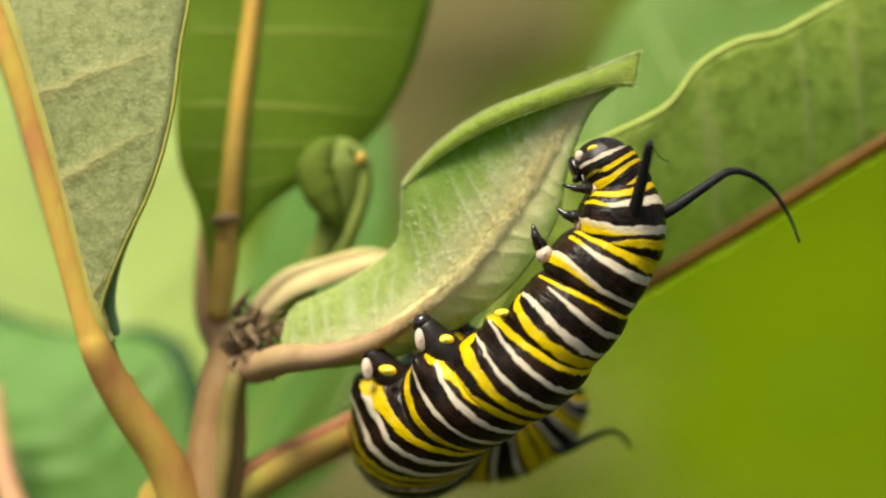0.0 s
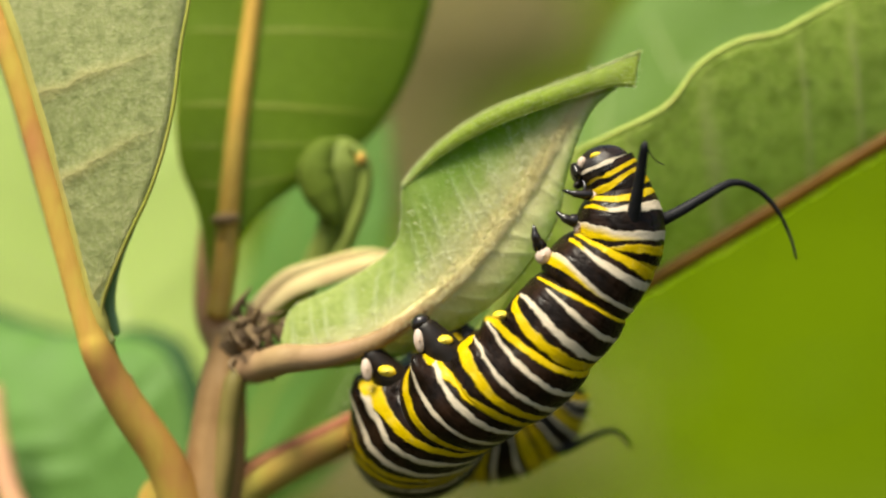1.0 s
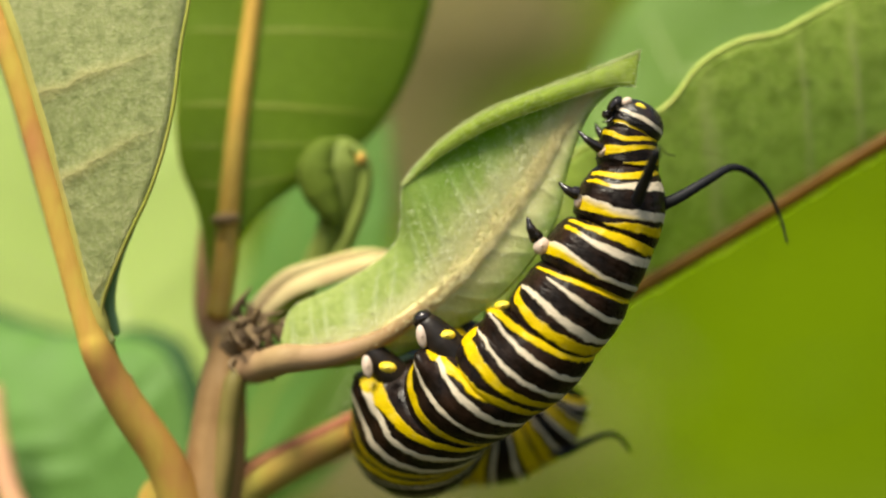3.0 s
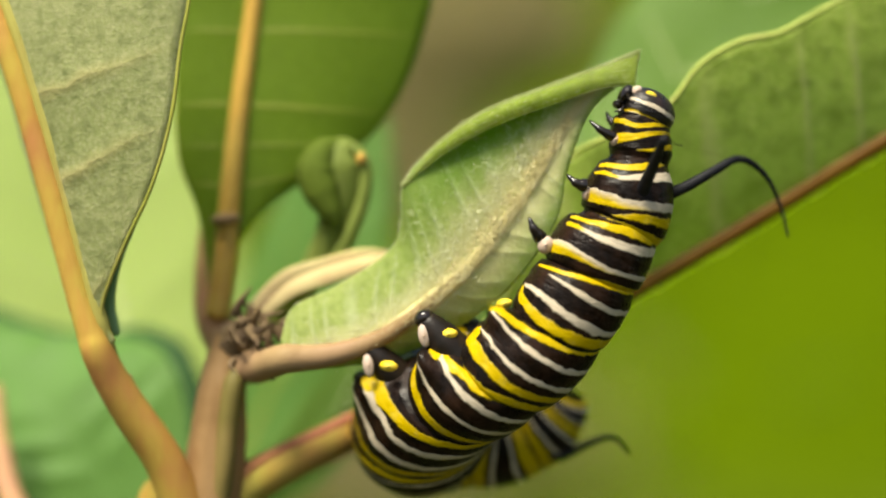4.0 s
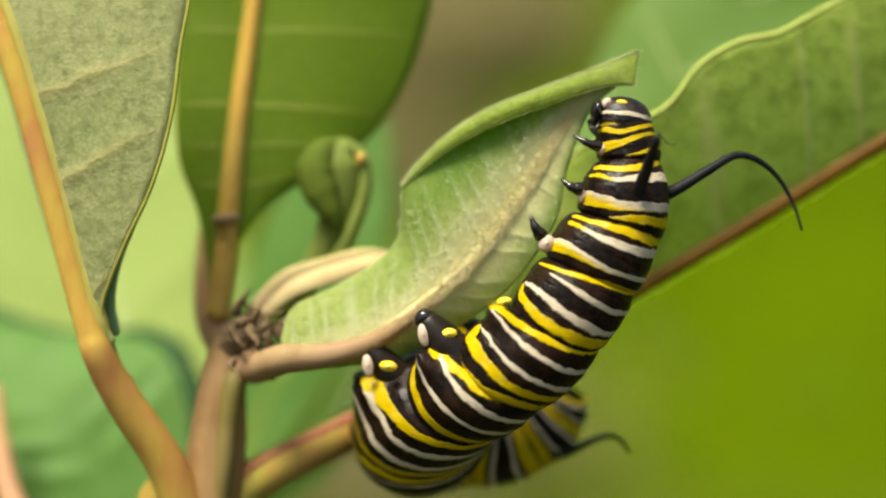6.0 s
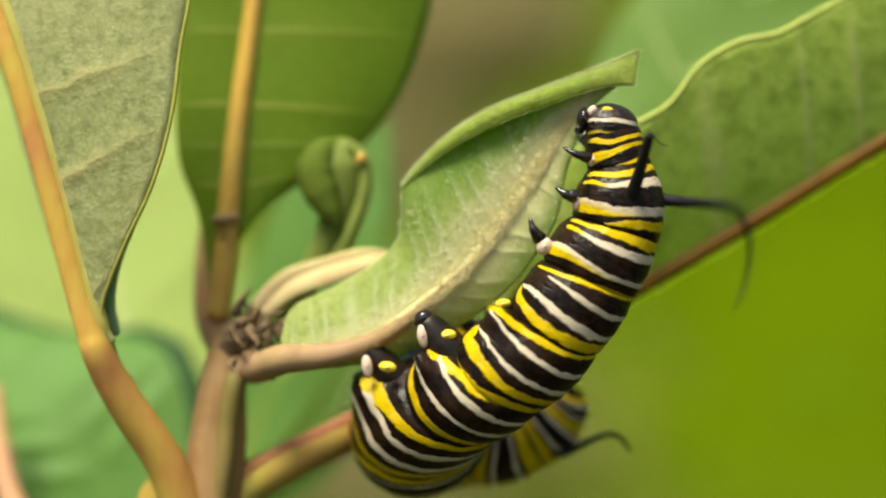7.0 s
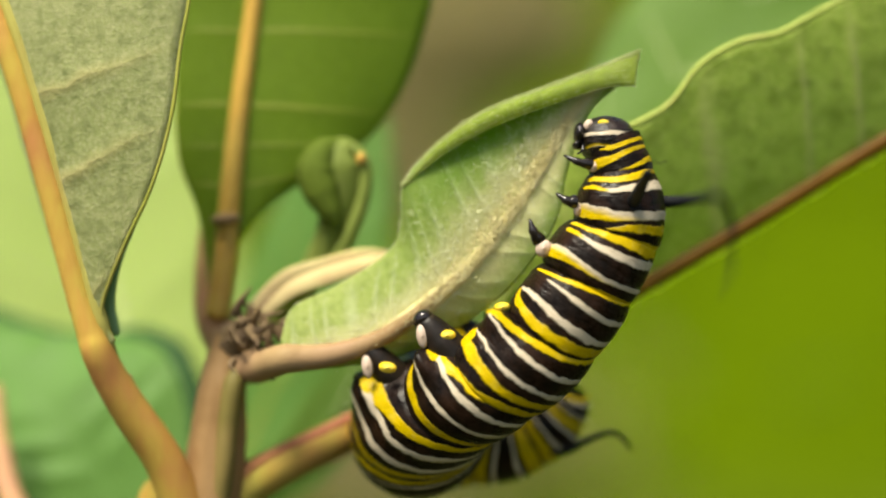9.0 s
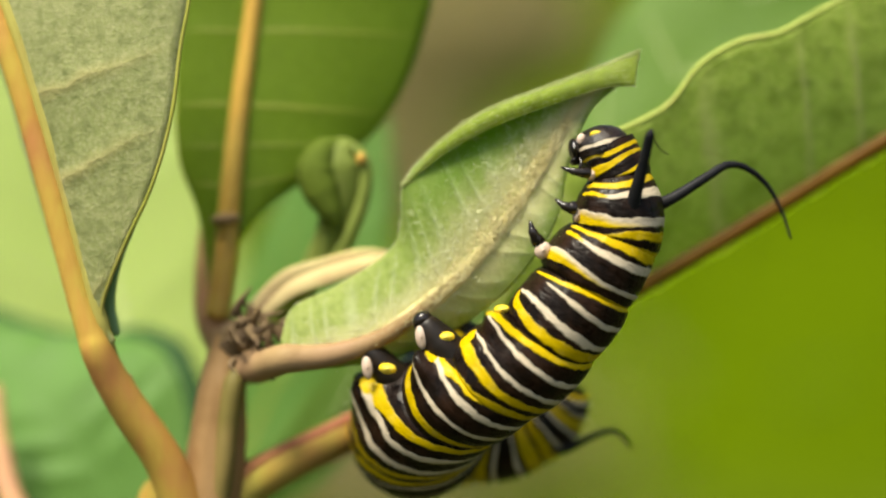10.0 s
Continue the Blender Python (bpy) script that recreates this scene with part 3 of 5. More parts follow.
# withered bracts round the node
rnd = np.random.RandomState(11)
for k in range(32):
    a = (-14.13, 6.00, -6.18)
    base = np.array(a) + rnd.normal(0, 1, 3) * (1.3, 1.0, 1.0)
    d = unit(np.array([rnd.uniform(-0.5, 1.3), rnd.uniform(-0.9, 0.5), rnd.uniform(-0.6, 1.0)]))
    pts = spline([base, base + d * 1.1 + rnd.normal(0, 0.1, 3), base + d * rnd.uniform(1.6, 2.8) + rnd.normal(0, 0.2, 3)], 9)
    v_, f_ = tube(pts, np.linspace(rnd.uniform(0.22, 0.5), 0.04, 9), 7, rnd.uniform(0.35, 0.8), 0.1, k)
    mesh_object("bract", v_, f_, M_NODE, plant)
v_, f_ = blob((-15.22, 7.00, -6.95), np.eye(3), (1.7, 1.5, 1.7), 12, 18)
v_ = v_ + np.random.RandomState(4).normal(0, 0.10, v_.shape)
mesh_object("node", v_, f_, M_NODE, plant)

# the leaf that is eaten: a young one, folded along its rib, its upper rim rolled over
hero = leaf(plant, mid=[(-11.57, 2.20, -7.95), (-8.10, 2.00, -7.61), (-4.63, 1.80, -6.46), (-1.18, 1.60, -4.01), (2.07, 1.50, -0.97), (4.91, 1.60, 2.68), (7.15, 1.80, 6.13), (9.05, 2.00, 9.25), (11.10, 1.80, 11.80), (13.92, 1.40, 13.92)],
            left=[(-11.69, 2.60, -6.50), (-10.88, 3.50, -4.28), (-7.61, 4.00, -2.65), (-3.45, 3.50, 0.35), (-2.78, 2.60, 4.74), (-0.37, 2.20, 7.46), (3.09, 2.00, 9.80), (7.16, 2.00, 11.43), (11.21, 1.80, 12.96), (14.01, 1.40, 14.09)],
            right=[(-11.43, 2.80, -8.64), (-7.57, 3.40, -8.52), (-3.47, 3.80, -7.81), (0.25, 3.20, -6.12), (3.91, 2.20, -3.63), (6.73, 1.60, -0.36), (8.27, 1.60, 2.47), (8.94, 1.80, 5.73), (10.60, 1.90, 9.90), (13.75, 1.60, 12.60)],
            mat=M_HERO, rib_mat=M_RIB, vein_mat=M_DOWNY, vein_sides=(), rib=0.88, rib_end=0.38, rib_shift=-0.25, petiole=[(-14.69, 6.50, -8.78), (-13.41, 4.80, -8.66)], petiole_r=1.30, rib_start=0.75, petiole_in=(6, 14, 22, 30, 38, 48, 58), petiole_end=0.36, petiole_mat=M_TAN, bulge=(0.06, 0.05), veins=17, slant=0.05, vein_r=0.06,
            margin=None, quilt=0.05, hair=58000, seed=5, label="downy young leaf, seen from its pale underside", s_count=140)
# its rolled rim shows a strip of the upper side
rim_a = spline([(-2.78, 2.50, 4.70), (-0.41, 2.10, 7.49), (3.05, 1.90, 9.88), (7.11, 1.90, 11.50), (11.20, 1.70, 12.99), (14.03, 1.30, 14.12)], 80)
rim_b = spline([(-2.82, 2.40, 4.53), (0.16, 1.20, 6.83), (3.70, 0.60, 8.72), (7.48, 0.60, 10.17), (11.32, 0.80, 11.44), (13.68, 1.00, 11.62)], 80)
t_ = np.linspace(0, 1, 9)
pts = rim_a[:, None] * (1 - t_)[None, :, None] + rim_b[:, None] * t_[None, :, None]
pts = pts + (np.sin(math.pi * t_)[None, :, None] * np.array([-0.12, -0.75, 0.30])) * np.sin(math.pi * np.linspace(0.02, 1, 80))[:, None, None]
rim = mesh_object("rolled_rim", pts.reshape(-1, 3), grid_faces(80, 9), M_RIM, hero)
rim.modifiers.new("thickness", "SOLIDIFY").thickness = 0.0002
rnd = np.random.RandomState(77)
n_ = 14000
i_, j_ = rnd.randint(80, size=n_), np.where(rnd.rand(n_) < 0.45, 0, rnd.randint(9, size=n_))
p_ = pts[i_, j_] + rnd.normal(0, 0.12, (n_, 3)) * (1, 0.2, 0.3)
d_ = unit(rnd.normal(0, 1, (n_, 3)) * (0.6, 0.4, 0.5) + np.array([-0.2, -0.35, 0.75]))
l_ = rnd.uniform(0.06, 0.20, n_)[:, None] * np.where(j_ == 0, 1.4, 1.0)[:, None]
o_ = unit(np.cross(d_, rnd.normal(0, 1, (n_, 3)))) * 0.013
v_ = np.stack([p_ - o_, p_ + o_, p_ + d_ * l_], 1).reshape(-1, 3)
tagged(mesh_object("down", v_, [(3 * k, 3 * k + 1, 3 * k + 2) for k in range(n_)], M_HAIRRIM, hero, label="fine pale down on the rim", smooth=False), kind="stuff")

v_, f_ = blob((-12.49, 3.60, -8.45), [(1, 0, 0.1), (0, 1, 0), (-0.1, 0, 1)], (0.28, 1.22, 1.2), 10, 18)
mesh_object("scar_ring", v_, f_, M_NODE, hero)

# the large pale leaf with its rib on the outer side
pale = leaf(plant, mid=[(-24.90, 2.00, -7.36), (-25.96, 2.00, -4.23), (-27.10, 2.00, 0.04), (-28.44, 2.00, 4.92), (-30.07, 2.00, 10.62), (-31.75, 2.20, 15.53), (-33.81, 3.00, 20.55), (-35.74, 4.00, 25.69)],
     left=[(-25.29, 2.50, -7.48), (-27.50, 6.00, -4.50), (-29.70, 10.00, 0.04), (-31.67, 12.00, 5.34), (-33.60, 13.00, 11.60), (-35.38, 13.00, 16.93), (-36.65, 10.00, 21.75), (-36.25, 5.00, 25.90)],
     right=[(-23.56, 2.00, -6.63), (-24.47, 1.50, -4.33), (-22.86, 0.50, -0.16), (-20.64, 0.00, 4.44), (-19.28, 0.00, 9.24), (-18.70, 0.40, 14.09), (-18.11, 1.00, 19.40), (-19.86, 3.00, 25.89)],
     mat=M_PALE, rib_mat=M_PETIOLE, vein_mat=M_L1VEIN, rib=1.0, rib_end=0.85, petiole=[(-18.94, 5.60, -19.86), (-20.55, 4.70, -15.56), (-22.91, 3.50, -11.57), (-24.10, 2.70, -9.29)], petiole_r=1.6, rib_start=0.95, petiole_in=(6, 14, 22, 30), petiole_end=0.72, petiole_mat=M_PETIOLE,
     bulge=(0.05, 0.07), veins=3.5, slant=0.10, quilt=0.10, margin=M_OLIVE, margin_r=0.16, seed=9, vein_sides=(), label="large pale green leaf seen from below, orange rib")

v_, f_ = tube(spline([(-23.67, 2.60, -8.14), (-24.71, 1.90, -4.84), (-25.91, 1.80, -0.16), (-27.29, 1.80, 4.91), (-29.00, 1.80, 10.60), (-30.76, 2.00, 15.91), (-32.93, 2.80, 20.93)], 50), np.interp(np.linspace(0, 1, 50), [0, 0.15, 1], [0.3, 0.55, 0.5]), 10, 1.0, 0.03, 8)
mesh_object("rib_flank", v_, f_, M_FLANK, pale)
v_, f_ = tube(spline([(-21.09, 1.20, 3.68), (-22.42, 1.80, 1.26), (-23.68, 2.40, -1.59), (-24.16, 2.80, -4.26), (-23.67, 2.80, -6.18)], 30), np.interp(np.linspace(0, 1, 30), [0, 0.5, 0.85, 1], [0.05, 0.32, 0.5, 0.3]), 10, 0.5)
mesh_object("turned_edge", v_, f_, M_TEAL, pale)

# the dark leaf standing up behind
leaf(plant, mid=[(-17.39, 10.50, -5.18), (-16.89, 11.00, -1.26), (-16.65, 11.50, 2.24), (-16.27, 12.00, 7.10), (-15.77, 12.50, 11.99), (-15.16, 13.00, 16.94), (-14.54, 13.50, 22.35), (-14.12, 14.50, 28.82)],
     left=[(-17.90, 11.00, -4.77), (-18.41, 11.50, -0.39), (-19.11, 11.80, 3.12), (-20.57, 12.10, 7.10), (-20.89, 12.50, 11.99), (-20.70, 12.90, 16.92), (-20.25, 13.50, 22.35), (-16.37, 14.50, 28.82)],
     right=[(-16.99, 10.72, -4.76), (-15.98, 11.40, 0.48), (-12.58, 12.53, 4.25), (-7.24, 13.88, 7.65), (-4.00, 14.32, 11.27), (-1.75, 14.55, 16.68), (-1.08, 14.55, 22.53), (-6.43, 13.65, 28.64)],
     mat=M_DARK, rib_mat=M_ORANGE, vein_mat=M_VEIN_DARK, rib=1.0, rib_end=0.6, bulge=(0.05, 0.06), veins=7, slant=0.0, vein_sides=(), quilt=0.05, margin=M_MARGIN, margin_r=0.10, seed=12,
     rib_shift=0.2, label="dark green leaf upper side with orange rib")

# brown scar where the shoot passes into its rib
v_, f_ = blob((-16.75, 10.60, 2.30), [(1, 0, 0.1), (0, 1, 0), (-0.1, 0, 1)], (1.16, 1.05, 0.5), 10, 18)
mesh_object("rib_scar", v_, f_, M_TAN, plant, label="brown scar on the leaf's rib")

# young leaf still rolled up, its tip bent over like a hood
roll = spline([(-10.72, 11.50, -2.81), (-9.75, 11.50, -0.83), (-8.78, 11.40, 1.14), (-8.16, 11.30, 3.12), (-7.98, 11.30, 4.87), (-8.07, 11.30, 6.41), (-8.21, 11.50, 7.59), (-8.37, 11.90, 8.46)], 60)
v_, f_ = tube(roll, np.interp(np.linspace(0, 1, 60), [0, 0.14, 0.29, 0.43, 0.57, 0.71, 0.86, 0.95, 1], [0.9, 1.0, 1.15, 1.5, 1.95, 2.2, 1.9, 1.2, 0.4]), 22, 0.75, 0.015, 3)
curled = mesh_object("leaf", v_, f_, M_CURLED, plant, label="small young leaf, rolled up, with hooded tip")
# the hood's hollow, with its shade as a darker green
v_, f_ = tube(spline([(-7.90, 10.90, 8.15), (-9.10, 10.40, 7.55), (-9.75, 10.00, 6.10), (-9.35, 9.80, 4.40), (-8.55, 9.70, 2.80), (-7.95, 9.70, 1.60)], 36), np.interp(np.linspace(0, 1, 36), [0, 0.2, 0.4, 0.6, 0.8, 1], [0.4, 1.1, 1.55, 1.45, 0.9, 0.2]), 18, 0.8, 0.03, 5)
mesh_object("hood", v_, f_, M_HOOD, curled)
v_, f_ = tube(spline([(-7.21, 10.10, 8.04), (-6.34, 9.90, 7.25), (-5.90, 9.90, 5.90), (-6.11, 9.90, 3.95), (-6.86, 10.10, 1.77), (-8.11, 10.50, -0.61), (-9.80, 11.00, -2.58)], 30), np.interp(np.linspace(0, 1, 30), [0, 0.2, 0.5, 1], [0.25, 0.5, 0.55, 0.6]), 12)
mesh_object("rolled_edge", v_, f_, M_CURLED, curled)
v_, f_ = blob((-6.27, 9.30, 6.91), np.eye(3), (0.4, 0.3, 0.5), 8, 10)
mesh_object("withered_tip", v_, f_, M_ORANGE, curled)
v_, f_ = tube(spline([(-15.40, 10.50, -6.79), (-13.40, 13.00, -5.30), (-10.72, 11.50, -2.81)], 16), np.linspace(0.8, 1.2, 16), 12)
mesh_object("petiole", v_, f_, M_VEIN_DARK, curled)
# narrow folded leaf beside it
leaf(plant, mid=[(-14.44, 7.60, -5.07), (-11.72, 8.10, -2.52), (-8.76, 8.60, -1.25), (-6.21, 9.10, -0.61), (-4.07, 9.60, -0.30)],
     left=[(-14.66, 7.60, -4.22), (-12.15, 8.10, -1.76), (-8.98, 8.60, -0.73), (-6.21, 9.10, -0.04), (-3.98, 9.60, -0.22)],
     right=[(-14.01, 7.60, -5.71), (-11.24, 7.60, -3.58), (-8.30, 8.10, -2.52), (-5.75, 8.60, -1.46), (-3.98, 9.60, -0.48)],
     mat=M_HUSK, rib_mat=M_TAN, vein_mat=M_HUSK, rib=0.30, bulge=(0.15, 0.15), veins=4, seed=15, margin=M_MARGIN, margin_r=0.1, petiole=[(-15.30, 7.60, -6.80)], label="narrow folded young leaf")

# the broad leaf across the back, its rib red-brown
leaf(plant, mid=[(-2.89, 15.00, -12.60), (5.22, 14.38, -8.94), (12.11, 11.40, -4.69), (18.27, 11.50, -1.18), (23.99, 11.50, 2.15), (29.70, 11.50, 5.67), (35.79, 11.30, 9.35), (42.71, 11.00, 13.61)],
     left=[(-3.07, 13.00, -11.51), (0.27, 13.00, -9.29), (3.82, 13.00, -5.29), (6.83, 11.04, 0.48), (9.33, 9.23, 6.52), (12.76, 7.00, 8.60), (16.76, 6.80, 10.75), (19.13, 6.80, 13.72), (22.09, 7.00, 15.52), (25.11, 7.30, 16.19), (27.64, 7.60, 17.51), (30.60, 8.00, 19.19), (33.59, 8.00, 20.98), (37.31, 9.00, 21.58), (41.94, 10.00, 14.80)],
     right=[(-2.00, 16.00, -12.78), (6.84, 20.00, -9.32), (14.30, 22.00, -5.08), (21.02, 24.00, -1.21), (27.04, 24.00, 2.36), (33.07, 24.00, 6.12), (39.58, 24.00, 10.07), (45.28, 18.00, 14.12)],
     mat=M_RIGHT, rib_mat=M_RED, vein_mat=M_L1VEIN, rib=0.78, rib_end=0.85, petiole=[(-16.98, 7.50, -19.32), (-12.61, 8.50, -16.60), (-7.18, 11.00, -14.20)], petiole_r=1.65, petiole_end=1.25, petiole_mat=M_STALK,
     bulge=(0.05, 0.05), veins=6, slant=0.0, vein_r=0.19, vein_out=0.05, quilt=0.22, wave=0.1, margin=M_PALEMARGIN, margin_r=0.20, seed=21, vein_sides=(), label="broad green leaf underside with red-brown rib")

# leaves further back
leaf(plant, mid=[(-17.79, 30.00, -23.07), (-4.28, 32.00, -10.14), (8.57, 34.00, 2.12), (20.71, 36.00, 15.22), (32.64, 38.00, 27.61), (46.48, 40.00, 39.77)],
     left=[(-17.79, 30.00, -22.06), (-8.41, 33.00, -8.15), (3.45, 36.00, 3.19), (11.98, 38.00, 12.77), (19.65, 40.00, 25.28), (43.80, 40.00, 40.31)],
     right=[(-16.28, 30.00, -23.57), (-1.22, 32.00, -12.68), (13.55, 32.00, -1.99), (27.67, 34.00, 9.86), (40.59, 36.00, 23.07), (47.02, 40.00, 39.24)],
     mat=M_BACK, rib_mat=M_BACK, vein_mat=M_VEIN, vein_r=0.13, rib=0.4, bulge=(0.05, 0.05), veins=8, petiole=[(-19.58, 12.00, -25.09)], seed=23, quilt=0.3, label="soft green leaf behind")
leaf(plant, mid=[(-24.37, 40.00, -28.93), (-19.24, 42.00, -19.51), (-14.53, 44.00, -8.75), (-10.81, 46.00, 1.17), (-8.12, 48.00, 10.21), (-7.08, 50.00, 17.19)],
     left=[(-24.91, 40.00, -28.93), (-24.68, 42.00, -19.51), (-21.14, 44.00, -8.75), (-17.50, 46.00, 2.28), (-12.64, 48.00, 11.34), (-7.37, 50.00, 17.19)],
     right=[(-23.30, 40.00, -28.93), (-10.00, 42.00, -20.60), (-6.83, 44.00, -8.75), (-5.24, 46.00, 2.28), (-5.30, 48.00, 10.77), (-6.79, 50.00, 17.19)],
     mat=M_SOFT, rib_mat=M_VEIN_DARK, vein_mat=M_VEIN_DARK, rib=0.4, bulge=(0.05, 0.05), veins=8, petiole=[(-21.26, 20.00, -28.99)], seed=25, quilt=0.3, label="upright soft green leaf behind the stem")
leaf(plant, mid=[(-23.33, 24.00, -26.95), (-28.55, 26.00, -20.48), (-33.41, 28.00, -14.82), (-38.41, 32.00, -10.14), (-44.15, 36.00, -6.22), (-52.82, 40.00, -3.17)],
     left=[(-24.30, 24.00, -27.43), (-32.01, 24.00, -25.02), (-38.33, 26.00, -20.48), (-43.42, 30.00, -16.03), (-48.02, 35.00, -10.86), (-53.35, 40.00, -3.70)],
     right=[(-22.37, 24.00, -26.46), (-21.12, 27.00, -17.67), (-22.82, 30.00, -11.01), (-26.36, 33.00, -8.05), (-35.26, 36.00, -8.32), (-52.28, 40.00, -2.63)],
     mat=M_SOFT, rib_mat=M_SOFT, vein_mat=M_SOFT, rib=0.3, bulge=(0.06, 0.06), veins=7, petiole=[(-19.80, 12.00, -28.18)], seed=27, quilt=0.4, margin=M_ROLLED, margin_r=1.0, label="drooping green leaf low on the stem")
# the far bright leaf, its sunlight painted in by the pale green
leaf(plant, mid=[(-30.30, 70.00, -33.18), (-35.15, 72.00, -16.74), (-39.85, 76.00, -2.57), (-44.05, 80.00, 12.19), (-47.69, 84.00, 26.18), (-50.74, 88.00, 42.12)],
     left=[(-31.58, 70.00, -33.18), (-47.57, 70.00, -17.84), (-55.83, 72.00, -2.52), (-59.65, 76.00, 11.94), (-58.78, 82.00, 27.28), (-51.09, 88.00, 42.12)],
     right=[(-29.02, 70.00, -33.18), (-23.77, 74.00, -16.91), (-23.60, 78.00, -2.60), (-26.13, 82.00, 12.31), (-33.59, 86.00, 27.83), (-50.39, 88.00, 42.12)],
     mat=M_SUNNY, rib_mat=M_VEIN, vein_mat=M_VEIN, rib=0.9, bulge=(0.06, 0.06), veins=7, petiole=[(-23.56, 40.00, -35.37)], seed=29, quilt=0.3, label="bright leaf behind, sunlight put into its colour")
# a stalk low beside the stem
v_, f_ = tube(spline([(-19.71, 10.00, -30.78), (-29.79, 14.25, -25.53), (-34.67, 17.50, -21.11), (-37.01, 20.75, -15.96), (-38.37, 24.00, -12.01)], 40), np.linspace(1.2, 0.8, 40), 12)
mesh_object("stalk", v_, f_, M_PINK, plant, label="pinkish orange leaf stalk")

# ---------------------------------------------------------------- caterpillar
STATIONS = [(12.24, 0.00, 8.04), (12.48, 0.00, 6.64), (12.68, 0.00, 5.52), (12.60, 0.00, 3.64), (12.16, 0.00, 1.16), (10.88, 0.00, -0.84), (10.00, 0.00, -2.36), (9.04, 0.00, -3.88), (7.20, 0.00, -6.24), (5.24, 0.00, -7.96), (3.21, 0.20, -9.30), (2.01, 0.80, -10.03),
            (0.73, 1.90, -10.81), (-0.66, 3.80, -11.81), (-1.69, 6.40, -12.87), (-1.72, 8.80, -13.89), (-0.85, 10.40, -14.40), (0.70, 11.20, -14.60), (2.60, 11.60, -14.70), (4.75, 11.80, -14.55), (6.75, 11.60, -13.95), (8.15, 11.40, -13.00), (9.03, 11.20, -12.14), (9.59, 11.00, -11.47), (9.88, 10.80, -10.88)]
RADII = [2.08, 2.20, 2.48, 3.20, 3.44, 3.76, 3.84, 3.84, 3.96, 4.04, 4.08, 4.19, 4.31, 4.80, 5.36, 5.22, 4.60, 4.03, 3.83, 3.61, 3.34, 2.98, 2.54, 2.02, 1.31]
caterpillar = empty("caterpillar", (-3.42, 2.00, -10.54), label="monarch caterpillar striped black, yellow and white, feeding on a leaf", category="caterpillar")
FINE = 24 * 20 + 1
KS = np.linspace(0, 12, FINE)
SPINE = spline_at(STATIONS, KS * 2)
RAD = spline_at(RADII, KS * 2)[:, 0]
TAIL = unit(np.gradient(SPINE, axis=0))
BACK = np.empty_like(SPINE)
b_ = np.array([1.0, 0.0, 0.0])
for i in range(FINE):
    b_ = b_ - TAIL[i] * b_.dot(TAIL[i])
    b_ = b_ / np.linalg.norm(b_)
    BACK[i] = b_
NEAR = np.cross(TAIL, BACK)
if NEAR[10][1] > 0:
    NEAR = -NEAR


def body_piece(name, k0, k1, mat, front=0.16, rear=0.16, origin_k=None, edge_fold=1.0, hump=0.0, hump_at=0.5):
    """One ring of the body, its ends tucked into the neighbours."""
    ks = np.linspace(max(0, k0 - front), min(12, k1 + rear), max(14, int((k1 - k0 + front + rear) * 34)))
    sides = 72
    verts, uv = [], []
    for k in ks:
        x = (k - k0) / (k1 - k0)
        inside = np.clip(x, 0, 1)
        ridges = 0.010 * math.exp(-((inside - 0.35) / 0.06) ** 2) + 0.010 * math.exp(-((inside - 0.65) / 0.06) ** 2)
        tuck = 0.13 * min(1, max(k0 - k, k - k1, 0.0) / 0.16)
        swell = math.sin(math.pi * inside)
        for a in range(sides):
            phi = 2 * math.pi * a / sides
            from_back = abs(((phi + math.pi) % (2 * math.pi)) - math.pi) / math.pi
            # the rings sag towards the tail on the flanks
            sag = np.interp(k, [2, 3.5, 5, 9, 10], [0.0, 0.07, 0.15, 0.12, 0.0]) * (math.sin(math.pi * from_back) ** 1.5 - 0.62)
            # and lean towards the tail on the belly, where the body bends
            sag += np.interp(k, [0, 2, 2.6, 3.5, 4.5, 5.5, 6.5, 7.5, 8.5, 10], [0.0, 0.0, 0.2, 0.2, 0.40, 0.60, 0.66, 0.66, 0.4, 0.0]) * (min(from_back, 0.85) - 0.5)
            i = min(max(k + sag, 0), 12) / 12 * (FINE - 1)
            j = int(min(i, FINE - 2))
            f = i - j
            c, r = SPINE[j] * (1 - f) + SPINE[j + 1] * f, RAD[j] * (1 - f) + RAD[j + 1] * f
            b, n = BACK[j], NEAR[j]
            lump = 1 + 0.05 * math.exp(-((from_back - 0.72) / 0.10) ** 2) * swell
            lump += hump * math.exp(-((from_back - 0.80) / 0.085) ** 2) * math.exp(-((inside - hump_at) / 0.2) ** 2)
            crease = 0.09 + 0.07 * min(1.0, max(0.0, (from_back - 0.35) / 0.35))
            furrow = 0.022 * math.exp(-((from_back - 0.63) / 0.035) ** 2) * (0.4 + 0.6 * abs(math.sin(2 * math.pi * inside)))
            shape = 1.0 - crease * (1 - swell ** 0.38) * edge_fold + ridges - tuck - furrow
            rr = r * shape * lump * (1.0 if math.cos(phi) > 0 else 1 - 0.06 * math.cos(phi) ** 2)
            verts.append(c + rr * (math.cos(phi) * b + math.sin(phi) * n))
            uv.append((from_back, 0.5 + 0.5 * (x - 0.5)))
    faces = grid_faces(len(ks), sides, True)
    faces.append(tuple(range(sides)))
    faces.append(tuple(reversed(range((len(ks) - 1) * sides, len(ks) * sides))))
    mid = (k0 + k1) / 2 if origin_k is None else origin_k
    return mesh_object(name, verts, faces, mat, caterpillar, SPINE[int(mid / 12 * (FINE - 1))], "", uv)


